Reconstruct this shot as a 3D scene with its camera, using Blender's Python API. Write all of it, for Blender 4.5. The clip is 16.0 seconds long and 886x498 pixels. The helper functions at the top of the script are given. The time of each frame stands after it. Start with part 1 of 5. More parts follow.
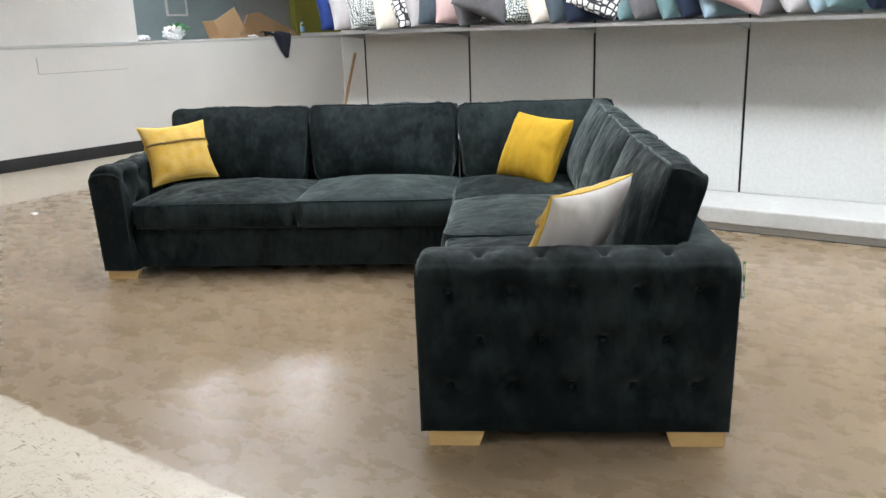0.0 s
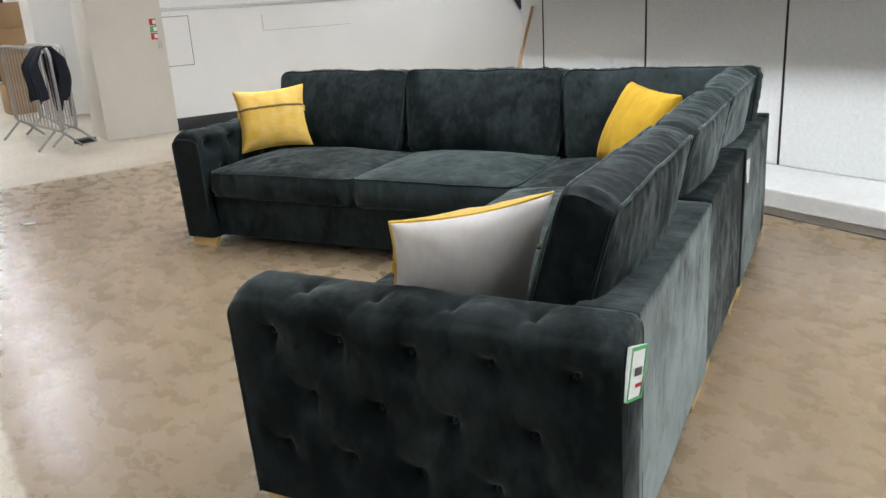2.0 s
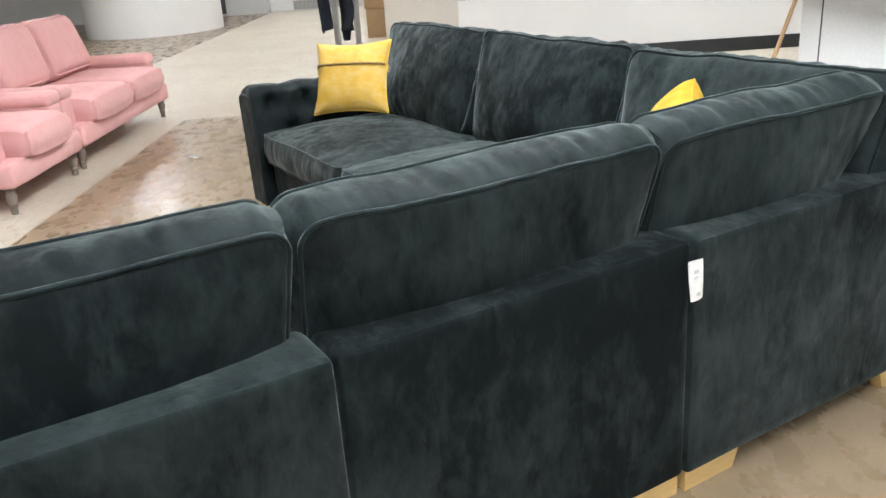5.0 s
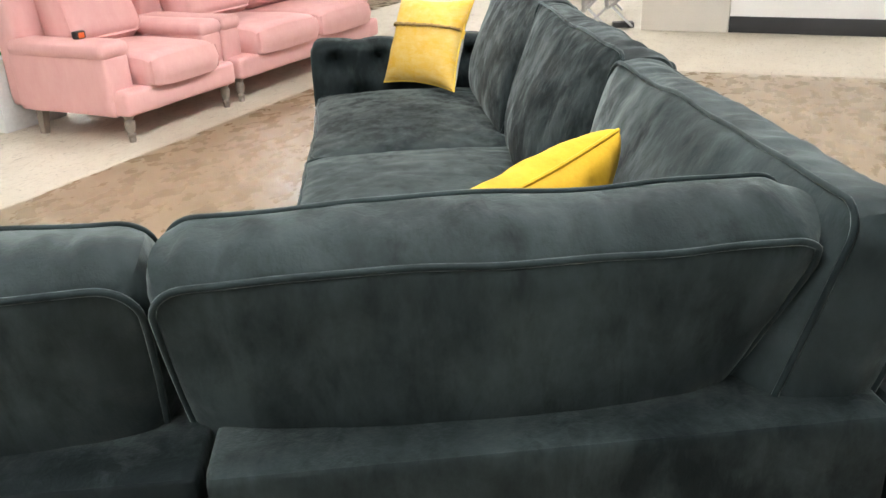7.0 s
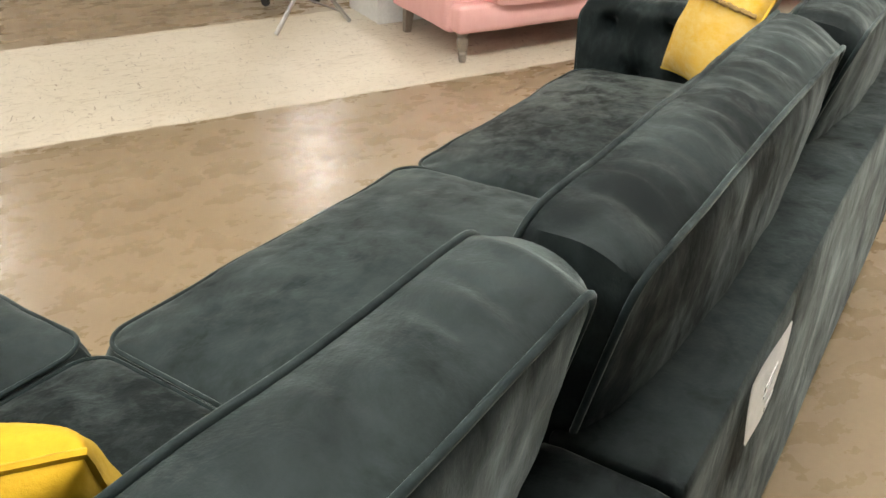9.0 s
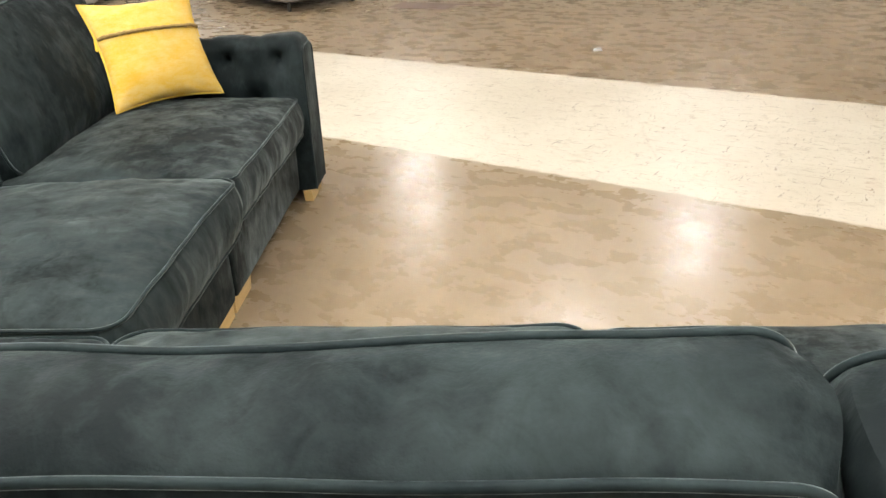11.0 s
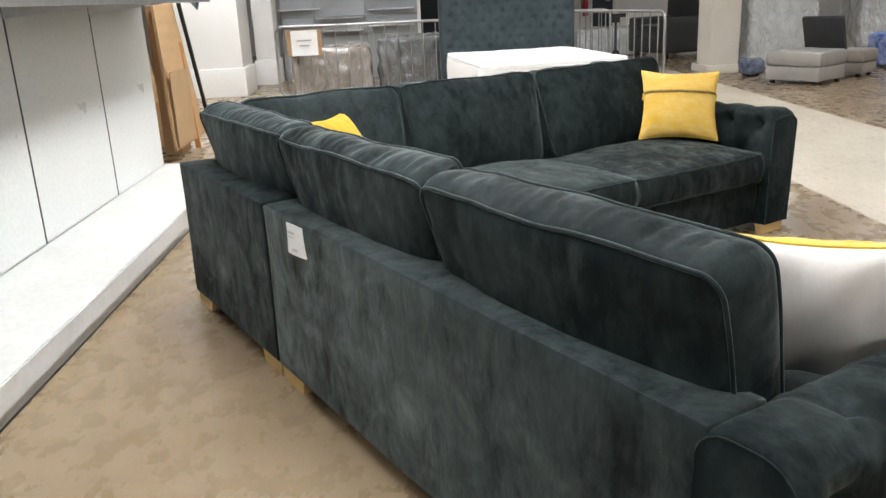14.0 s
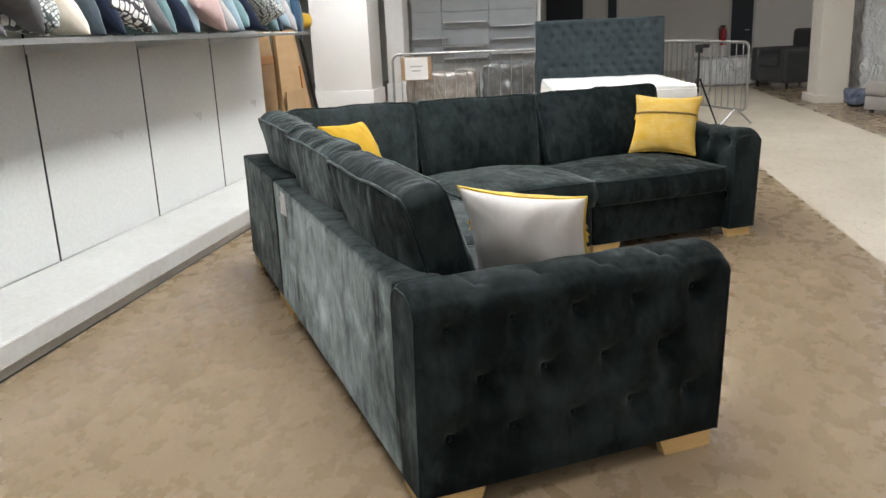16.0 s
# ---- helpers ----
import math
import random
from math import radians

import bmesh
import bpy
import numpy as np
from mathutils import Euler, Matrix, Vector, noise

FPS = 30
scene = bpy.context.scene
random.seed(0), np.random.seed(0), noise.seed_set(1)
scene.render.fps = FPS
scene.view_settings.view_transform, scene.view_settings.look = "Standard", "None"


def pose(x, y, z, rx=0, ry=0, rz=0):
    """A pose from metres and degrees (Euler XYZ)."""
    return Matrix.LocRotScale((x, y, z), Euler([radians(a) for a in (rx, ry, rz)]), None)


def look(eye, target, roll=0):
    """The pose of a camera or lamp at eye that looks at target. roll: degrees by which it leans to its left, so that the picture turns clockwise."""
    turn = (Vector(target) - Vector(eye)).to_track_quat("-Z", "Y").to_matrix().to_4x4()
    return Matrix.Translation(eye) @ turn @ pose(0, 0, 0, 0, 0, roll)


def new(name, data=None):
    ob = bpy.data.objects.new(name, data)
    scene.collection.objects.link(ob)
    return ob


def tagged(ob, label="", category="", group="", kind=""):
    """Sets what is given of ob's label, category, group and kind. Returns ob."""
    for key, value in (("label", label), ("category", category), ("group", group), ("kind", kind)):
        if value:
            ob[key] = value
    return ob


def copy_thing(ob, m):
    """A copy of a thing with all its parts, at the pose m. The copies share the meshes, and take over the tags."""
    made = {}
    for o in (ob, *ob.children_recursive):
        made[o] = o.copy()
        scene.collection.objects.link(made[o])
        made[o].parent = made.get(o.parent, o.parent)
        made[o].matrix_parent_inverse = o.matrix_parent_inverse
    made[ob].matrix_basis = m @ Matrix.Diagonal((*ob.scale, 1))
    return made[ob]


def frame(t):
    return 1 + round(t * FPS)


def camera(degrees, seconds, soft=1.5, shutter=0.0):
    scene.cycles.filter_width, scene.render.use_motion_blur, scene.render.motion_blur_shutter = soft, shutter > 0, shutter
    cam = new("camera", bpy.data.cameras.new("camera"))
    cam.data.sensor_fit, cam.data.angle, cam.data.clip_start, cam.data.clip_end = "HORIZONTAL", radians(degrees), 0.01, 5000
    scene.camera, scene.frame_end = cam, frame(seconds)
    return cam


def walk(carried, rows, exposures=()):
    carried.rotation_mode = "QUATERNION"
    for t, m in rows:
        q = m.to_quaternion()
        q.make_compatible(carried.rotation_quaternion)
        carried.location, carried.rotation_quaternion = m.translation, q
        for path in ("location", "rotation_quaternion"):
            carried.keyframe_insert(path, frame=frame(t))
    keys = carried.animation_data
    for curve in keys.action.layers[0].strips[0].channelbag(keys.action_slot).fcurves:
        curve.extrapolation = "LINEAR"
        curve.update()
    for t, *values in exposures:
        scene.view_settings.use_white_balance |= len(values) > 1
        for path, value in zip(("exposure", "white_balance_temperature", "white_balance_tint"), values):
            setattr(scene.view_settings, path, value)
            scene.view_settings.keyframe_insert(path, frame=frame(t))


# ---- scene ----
cam = camera(56.9, 16.0)
PATH = [
    (0, (-0.719, -5.459, 1.364), (-0.875, -3.533, 0.845), -1.9),
    (0.5, (-0.35, -5.336, 1.369), (-0.687, -3.437, 0.839), -2.3),
    (1, (-0.102, -5.061, 1.336), (-0.604, -3.205, 0.786), -2.5),
    (1.5, (0.15, -4.777, 1.332), (-0.545, -2.992, 0.757), -3.1),
    (2, (0.372, -4.47, 1.346), (-0.498, -2.773, 0.744), -3.5),
    (2.5, (0.549, -4.106, 1.333), (-0.472, -2.507, 0.702), -3.8),
    (3, (0.794, -3.785, 1.322), (-0.382, -2.306, 0.666), -4.0),
    (3.5, (0.926, -3.428, 1.301), (-0.37, -2.059, 0.632), -4.0),
    (4, (1.088, -3.042, 1.306), (-0.326, -1.796, 0.637), -3.7),
    (4.2, (1.16, -2.898, 1.304), (-0.308, -1.715, 0.634), -3.8),
    (6.3, (1.003, -1.268, 1.274), (-0.778, -0.781, 0.506), -3.0),
    (6.5, (0.95, -1.117, 1.254), (-0.852, -0.721, 0.482), -2.8),
    (7, (0.766, -0.775, 1.259), (-1.06, -0.621, 0.457), -2.3),
    (7.5, (0.49, -0.484, 1.262), (-1.318, -0.565, 0.412), -1.1),
    (8, (0.245, -0.184, 1.242), (-1.483, -0.592, 0.322), -1.2),
    (8.5, (-0.046, -0.01, 1.245), (-1.659, -0.692, 0.279), -0.9),
    (8.7, (-0.183, 0.048, 1.271), (-1.736, -0.745, 0.292), -0.7),
    (10.8, (-1.687, 0.403, 1.262), (-1.743, -1.404, 0.386), -3.3),
    (11, (-1.758, 0.337, 1.240), (-1.618, -1.475, 0.385), -3.3),
    (11.5, (-2.028, 0.407, 1.270), (-1.318, -1.297, 0.490), -2.3),
    (12, (-2.292, 0.539, 1.273), (-1.231, -0.988, 0.537), -2.0),
    (12.5, (-2.603, 0.724, 1.311), (-1.307, -0.632, 0.615), -2.8),
    (13, (-2.986, 0.811, 1.333), (-1.562, -0.434, 0.684), -2.6),
    (13.5, (-3.315, 0.946, 1.319), (-1.782, -0.181, 0.702), -2.7),
    (14, (-3.672, 0.93, 1.313), (-2.052, -0.083, 0.722), -2.7),
    (14.5, (-4.032, 0.913, 1.315), (-2.361, -0.02, 0.735), -2.7),
    (15, (-4.36, 0.861, 1.318), (-2.643, 0.012, 0.742), -2.5),
    (15.5, (-4.693, 0.683, 1.33), (-2.93, -0.085, 0.781), -2.4),
    (16, (-4.999, 0.621, 1.324), (-3.189, -0.058, 0.809), -2.6),
]
EXPO = [(0.0, 0.28, 6300, 10), (2.0, 0.24, 6300, 10), (4.0, 0.5, 6300, 10), (6.5, 0.72, 6500, 10), (8.5, 0.42, 7400, 10),
        (11.0, 0.84, 7000, 10), (12.5, 0.8, 6800, 10), (14.5, 0.36, 6550, 10), (16.0, 0.2, 6600, 10)]
walk(cam, [(t, look(e, g, r)) for t, e, g, r in PATH], exposures=EXPO)

# ---------- world ----------
world = bpy.data.worlds.new("indoor_ambient")
scene.world = world
world.use_nodes = True
world.node_tree.nodes["Background"].inputs[0].default_value = (0.9, 0.95, 1.0, 1)
world.node_tree.nodes["Background"].inputs[1].default_value = 0.05
LAMP = 46.0

# the shop floor's own axes: u along the display wall, n towards it
ROOM = Matrix.Rotation(radians(-30.5), 4, "Z")


def room(u, n, z=0.0, rz=0.0):
    return ROOM @ pose(u, n, z, 0, 0, rz)


# ---------- materials ----------
def nodes_of(name):
    m = bpy.data.materials.new(name)
    m.use_nodes = True
    nt = m.node_tree
    return m, nt, nt.nodes, nt.links, nt.nodes["Principled BSDF"]


def tex(nt, scale, detail=4.0, rough=0.55, stretch=(1, 1, 1), coords="Object", distortion=0.0):
    tc = nt.nodes.new("ShaderNodeTexCoord")
    mp = nt.nodes.new("ShaderNodeMapping")
    mp.inputs["Scale"].default_value = stretch
    nz = nt.nodes.new("ShaderNodeTexNoise")
    nz.inputs["Scale"].default_value = scale
    nz.inputs["Detail"].default_value = detail
    nz.inputs["Roughness"].default_value = rough
    nz.inputs["Distortion"].default_value = distortion
    nt.links.new(tc.outputs[coords], mp.inputs[0])
    nt.links.new(mp.outputs[0], nz.inputs["Vector"])
    return nz.outputs["Fac"]


def ramp(nt, fac, stops):
    r = nt.nodes.new("ShaderNodeValToRGB")
    e = r.color_ramp.elements
    while len(e) < len(stops):
        e.new(0.5)
    for k, (p, c) in enumerate(stops):
        e[k].position = p
        e[k].color = (*c, 1) if len(c) == 3 else c
    nt.links.new(fac, r.inputs[0])
    return r.outputs[0]


def mixc(nt, fac, a, b, mode="MIX"):
    m = nt.nodes.new("ShaderNodeMix")
    m.data_type = "RGBA"
    m.blend_type = mode
    for sock, v in ((m.inputs[0], fac), (m.inputs[6], a), (m.inputs[7], b)):
        if hasattr(v, "links"):
            nt.links.new(v, sock)
        elif isinstance(v, (int, float)):
            sock.default_value = v
        else:
            sock.default_value = (*v, 1)
    return m.outputs[2]


def calc(nt, op, a, b=None, c=None):
    m = nt.nodes.new("ShaderNodeMath")
    m.operation = op
    for k, v in enumerate((a, b, c)):
        if v is None:
            continue
        if hasattr(v, "links"):
            nt.links.new(v, m.inputs[k])
        else:
            m.inputs[k].default_value = v
    return m.outputs[0]


def bump(nt, height, strength, dist, normal=None):
    b = nt.nodes.new("ShaderNodeBump")
    b.inputs["Strength"].default_value = strength
    b.inputs["Distance"].default_value = dist
    nt.links.new(height, b.inputs["Height"])
    if normal is not None:
        nt.links.new(normal, b.inputs["Normal"])
    return b.outputs[0]


def plain(name, c1, c2=None, scale=6.0, rough=0.5, metal=0.0, relief=0.1, grain=80.0, sheen=0.0, stretch=(1, 1, 1), rough2=None, vary=0.0):
    """A surface with blotches at one scale, grain at another."""
    m, nt, nd, ln, p = nodes_of(name)
    c2 = c2 or tuple(x * 0.8 for x in c1)
    col = ramp(nt, tex(nt, scale, stretch=stretch), [(0.3, c1), (0.7, c2)])
    fine = tex(nt, grain, 3.0, stretch=stretch)
    col = mixc(nt, 0.25, col, ramp(nt, fine, [(0.3, tuple(x * 0.7 for x in c1)), (0.7, tuple(min(1, x * 1.15) for x in c1))]))
    if vary:
        info = nd.new("ShaderNodeObjectInfo")
        hs = nd.new("ShaderNodeHueSaturation")
        ln.new(calc(nt, "MULTIPLY_ADD", info.outputs["Random"], vary, 1 - vary / 2), hs.inputs["Value"])
        ln.new(col, hs.inputs["Color"])
        col = hs.outputs[0]
    ln.new(col, p.inputs["Base Color"])
    ln.new(calc(nt, "MULTIPLY_ADD", tex(nt, scale * 1.7), (rough2 or rough * 1.25) - rough, rough), p.inputs["Roughness"])
    p.inputs["Metallic"].default_value = metal
    p.inputs["Sheen Weight"].default_value = sheen
    if relief:
        ln.new(bump(nt, fine, relief, 0.003), p.inputs["Normal"])
    return m


def velvet(name, c1, c2, sheen, tint, nap=1.0, patch=5.0, streak=(1, 1, 0.45), lean=0.0, strokes=0.0):
    """Pile fabric: dark seen straight on, pale at a slant, with brushed patches and finger strokes."""
    m, nt, nd, ln, p = nodes_of(name)
    big = tex(nt, patch, 5.0, 0.6, streak, distortion=0.6)
    mid = tex(nt, patch * 4.0, 5.0, 0.65, streak, distortion=0.4)
    fine = tex(nt, 420.0, 2.0)
    small = tex(nt, patch * 15.0, 5.0, 0.72, (streak[0], streak[1], streak[2] * 0.6))
    f = calc(nt, "ADD", calc(nt, "ADD", calc(nt, "MULTIPLY", big, 0.45), calc(nt, "MULTIPLY", mid, 0.36)), calc(nt, "MULTIPLY", small, 0.19))
    if strokes:
        # each panel's pile was brushed its own way
        info = nd.new("ShaderNodeObjectInfo")
        f = calc(nt, "ADD", f, calc(nt, "MULTIPLY_ADD", info.outputs["Random"], 0.15, -0.075))
        mark = tex(nt, 11.0, 4.0, 0.6, (1.2, 1.2, 0.42), distortion=0.8)
        mark = ramp(nt, mark, [(0.54, (0, 0, 0)), (0.66, (1, 1, 1))])
        f = calc(nt, "SUBTRACT", f, calc(nt, "MULTIPLY", mark, strokes))
        lick = tex(nt, 15.0, 4.0, 0.6, (1.1, 1.1, 0.4), distortion=0.7)
        lick = ramp(nt, lick, [(0.54, (0, 0, 0)), (0.67, (1, 1, 1))])
        f = calc(nt, "ADD", f, calc(nt, "MULTIPLY", lick, strokes * 0.7))
    col = ramp(nt, f, [(0.39, c1), (0.61, c2)])
    ln.new(col, p.inputs["Base Color"])
    p.inputs["Roughness"].default_value = 0.75
    p.inputs["Specular IOR Level"].default_value = 0.12
    ln.new(calc(nt, "MULTIPLY", ramp(nt, f, [(0.39, (0.12, 0.12, 0.12)), (0.455, (0.5, 0.5, 0.5)), (0.51, (0.74, 0.74, 0.74)), (0.59, (1.0, 1.0, 1.0))]), sheen), p.inputs["Sheen Weight"])
    p.inputs["Sheen Roughness"].default_value = 0.34
    p.inputs["Sheen Tint"].default_value = (*tint, 1)
    n0 = None
    if lean:
        # the pile lies its own way: level parts towards the seats' front, each panel and each stroked patch a little differently
        geo = nd.new("ShaderNodeNewGeometry")
        sep = nd.new("ShaderNodeSeparateXYZ")
        ln.new(geo.outputs["Normal"], sep.inputs[0])
        upw = calc(nt, "MULTIPLY", calc(nt, "MAXIMUM", sep.outputs[2], 0.0), -lean)
        cmb = nd.new("ShaderNodeCombineXYZ")
        ln.new(upw, cmb.inputs[0]); ln.new(upw, cmb.inputs[1])
        white = nd.new("ShaderNodeTexWhiteNoise"); white.noise_dimensions = "1D"
        ln.new(info.outputs["Random"], white.inputs["W"])
        tc = nd.new("ShaderNodeTexCoord")
        way = nd.new("ShaderNodeTexNoise")
        way.inputs["Scale"].default_value = 5.5
        way.inputs["Detail"].default_value = 6.0
        way.inputs["Roughness"].default_value = 0.62
        way.inputs["Distortion"].default_value = 0.9
        ln.new(tc.outputs["Object"], way.inputs["Vector"])
        total = geo.outputs["Normal"]
        for vec, size in ((white.outputs["Color"], 0.22), (way.outputs["Color"], 0.5)):
            off = nd.new("ShaderNodeVectorMath"); off.operation = "SUBTRACT"
            ln.new(vec, off.inputs[0]); off.inputs[1].default_value = (0.5, 0.5, 0.5)
            big_ = nd.new("ShaderNodeVectorMath"); big_.operation = "SCALE"
            ln.new(off.outputs[0], big_.inputs[0]); big_.inputs["Scale"].default_value = size
            add = nd.new("ShaderNodeVectorMath"); add.operation = "ADD"
            ln.new(total, add.inputs[0]); ln.new(big_.outputs[0], add.inputs[1])
            total = add.outputs[0]
        add = nd.new("ShaderNodeVectorMath"); add.operation = "ADD"
        ln.new(total, add.inputs[0]); ln.new(cmb.outputs[0], add.inputs[1])
        nrm = nd.new("ShaderNodeVectorMath"); nrm.operation = "NORMALIZE"
        ln.new(add.outputs[0], nrm.inputs[0])
        n0 = nrm.outputs[0]
    n1 = bump(nt, f, 0.22 * nap, 0.03, n0)
    ln.new(bump(nt, fine, 0.15, 0.001, n1), p.inputs["Normal"])
    return m


def floor_material():
    m, nt, nd, ln, p = nodes_of("polished_concrete")
    tc = nd.new("ShaderNodeTexCoord")
    sep = nd.new("ShaderNodeSeparateXYZ")
    ln.new(tc.outputs["Object"], sep.inputs[0])
    u, n = sep.outputs[0], sep.outputs[1]
    wob = calc(nt, "MULTIPLY_ADD", tex(nt, 9.0, 5.0), 0.05, -0.025)
    nn = calc(nt, "ADD", n, wob)
    uu = calc(nt, "ADD", u, wob)
    edge = lambda v, at: calc(nt, "MULTIPLY", calc(nt, "SUBTRACT", v, at), 60.0)
    above = nd.new("ShaderNodeClamp"); ln.new(edge(nn, -5.25), above.inputs[0])
    below = nd.new("ShaderNodeClamp"); ln.new(calc(nt, "SUBTRACT", 1.0, edge(nn, -3.625)), below.inputs[0])
    west = nd.new("ShaderNodeClamp"); ln.new(calc(nt, "SUBTRACT", 1.0, edge(calc(nt, "ADD", uu, calc(nt, "MULTIPLY", nn, 0.06)), -5.13)), west.inputs[0])
    mask = calc(nt, "MULTIPLY", above.outputs[0], calc(nt, "MAXIMUM", below.outputs[0], west.outputs[0]))
    # brown trowelled screed
    cloud = tex(nt, 1.1, 5.0, 0.55)
    trowel = tex(nt, 6.0, 6.0, 0.6, (1, 1.4, 1))
    mottle = tex(nt, 24.0, 6.0, 0.65, (1, 1.2, 1))
    speck = tex(nt, 60.0, 2.0, 0.5)
    b1 = ramp(nt, trowel, [(0.28, (0.224, 0.164, 0.099)), (0.5, (0.236, 0.174, 0.106)), (0.72, (0.25, 0.186, 0.115))])
    b1 = mixc(nt, 0.22, b1, ramp(nt, mottle, [(0.3, (0.222, 0.162, 0.098)), (0.5, (0.235, 0.173, 0.107)), (0.7, (0.25, 0.186, 0.116))]))
    b1 = mixc(nt, 0.33, b1, ramp(nt, cloud, [(0.35, (0.195, 0.14, 0.086)), (0.65, (0.29, 0.225, 0.15))]))
    b1 = mixc(nt, 0.10, b1, ramp(nt, speck, [(0.35, (0.13, 0.09, 0.052)), (0.65, (0.33, 0.26, 0.175))]))
    # pale worn strip with scuffs
    l1 = ramp(nt, cloud, [(0.3, (0.47, 0.415, 0.33)), (0.7, (0.58, 0.525, 0.435))])
    scuff = tex(nt, 12.0, 8.0, 0.75, (1, 2.2, 1), distortion=0.8)
    l1 = mixc(nt, ramp(nt, scuff, [(0.54, (0, 0, 0)), (0.64, (0.65, 0.65, 0.65))]), l1, (0.32, 0.25, 0.17))
    l1 = mixc(nt, ramp(nt, tex(nt, 26.0, 7.0, 0.75, (1, 2.5, 1), distortion=1.0), [(0.60, (0, 0, 0)), (0.66, (0.75, 0.75, 0.75))]), l1, (0.16, 0.12, 0.08))
    scr = tex(nt, 16.0, 3.0, 0.6, (0.5, 3.2, 1), distortion=1.6)
    scr2 = tex(nt, 18.0, 3.0, 0.6, (3.0, 0.6, 1), distortion=1.6)
    for s in (scr, scr2):
        l1 = mixc(nt, ramp(nt, s, [(0.645, (0, 0, 0)), (0.675, (0.8, 0.8, 0.8))]), l1, (0.17, 0.125, 0.08))
    col = mixc(nt, mask, b1, l1)
    # hairline cracks
    vo = nd.new("ShaderNodeTexVoronoi"); vo.feature = "DISTANCE_TO_EDGE"; vo.inputs["Scale"].default_value = 0.42
    mp = nd.new("ShaderNodeMixRGB"); mp.inputs[0].default_value = 0.12
    nz = nd.new("ShaderNodeTexNoise"); nz.inputs["Scale"].default_value = 3.0
    ln.new(tc.outputs["Object"], nz.inputs["Vector"]); ln.new(tc.outputs["Object"], mp.inputs[1]); ln.new(nz.outputs["Color"], mp.inputs[2])
    ln.new(mp.outputs[0], vo.inputs["Vector"])
    crack = ramp(nt, vo.outputs["Distance"], [(0.0, (0.14, 0.14, 0.14)), (0.003, (0, 0, 0))])
    col = mixc(nt, crack, col, (0.17, 0.12, 0.08))
    ln.new(col, p.inputs["Base Color"])
    rgh = calc(nt, "MULTIPLY_ADD", trowel, 0.22, 0.17)
    ln.new(calc(nt, "ADD", rgh, calc(nt, "MULTIPLY", mask, 0.16)), p.inputs["Roughness"])
    p.inputs["Specular IOR Level"].default_value = 0.5
    n1 = bump(nt, trowel, 0.14, 0.006)
    n1 = bump(nt, mottle, 0.05, 0.002, n1)
    ln.new(bump(nt, speck, 0.1, 0.0012, n1), p.inputs["Normal"])
    return m


def emitter(name, col, power):
    m, nt, nd, ln, p = nodes_of(name)
    p.inputs["Base Color"].default_value = (0.9, 0.9, 0.9, 1)
    p.inputs["Emission Color"].default_value = (*col, 1)
    p.inputs["Emission Strength"].default_value = power
    return m


def clear(name, col, rough, ior=1.45, alpha=1.0):
    m, nt, nd, ln, p = nodes_of(name)
    p.inputs["Base Color"].default_value = (*col, 1)
    p.inputs["Roughness"].default_value = rough
    p.inputs["IOR"].default_value = ior
    p.inputs["Transmission Weight"].default_value = 1.0
    p.inputs["Alpha"].default_value = alpha
    return m


GREEN = velvet("forest_green_velvet", (0.0028, 0.0055, 0.0061), (0.0220, 0.0312, 0.0317), 0.42, (0.69, 0.785, 0.768), 0.8, 2.6, (1, 1, 0.7), 0.10, 0.06)
PIPE = velvet("velvet_piping", (0.004, 0.008, 0.009), (0.016, 0.025, 0.0255), 0.75, (0.69, 0.785, 0.768), 0.3)
OAK = plain("pale_oak", (0.62, 0.43, 0.18), (0.50, 0.33, 0.13), 9.0, 0.42, relief=0.15, grain=60.0, stretch=(1, 1, 6), rough2=0.55)
DARKLEG = plain("black_plastic", (0.012, 0.012, 0.013), rough=0.45)
MUSTARD = velvet("mustard_velvet", (0.37, 0.215, 0.014), (0.46, 0.277, 0.02), 0.25, (1.0, 0.85, 0.4), 0.5, 7.0)
MUSTARD_W = velvet("mustard_jacquard", (0.52, 0.31, 0.032), (0.53, 0.375, 0.135), 0.25, (1.0, 0.9, 0.6), 0.4, 9.0, (1, 1, 2.2))
BRAID = plain("brown_braid", (0.30, 0.20, 0.07), (0.20, 0.13, 0.05), 60.0, 0.85, relief=0.8, grain=300.0)
YELLOWPIPE = plain("yellow_cord", (0.66, 0.45, 0.06), (0.6, 0.38, 0.04), 30.0, 0.7, relief=0.5, grain=400.0)
GREYSATIN = velvet("dove_grey_cotton_velvet", (0.56, 0.535, 0.51), (0.66, 0.63, 0.60), 0.3, (1, 0.97, 0.93), 0.4, 5.0)
PINK = velvet("blush_pink_velvet", (0.64, 0.345, 0.33), (0.68, 0.39, 0.372), 0.2, (1.0, 0.75, 0.72), 0.3, 4.0)
GREYWOOD = plain("weathered_grey_oak", (0.22, 0.18, 0.145), (0.15, 0.12, 0.1), 12.0, 0.55, grain=90.0, stretch=(6, 6, 1))
FLOOR = floor_material()
WHITEWALL = plain("white_emulsion", (0.83, 0.815, 0.79), (0.78, 0.765, 0.74), 1.6, 0.55, relief=0.06, grain=120.0)
CREAM = plain("cream_paint", (0.66, 0.615, 0.55), (0.60, 0.555, 0.49), 2.0, 0.5, relief=0.06, grain=100.0)
GLOSSWHITE = plain("white_laminate", (0.65, 0.655, 0.645), (0.62, 0.625, 0.615), 1.2, 0.24, relief=0.0, grain=40.0, rough2=0.34)
DECKWHITE = plain("worn_white_deck", (0.56, 0.56, 0.545), (0.49, 0.48, 0.46), 3.0, 0.4, relief=0.1, grain=30.0)
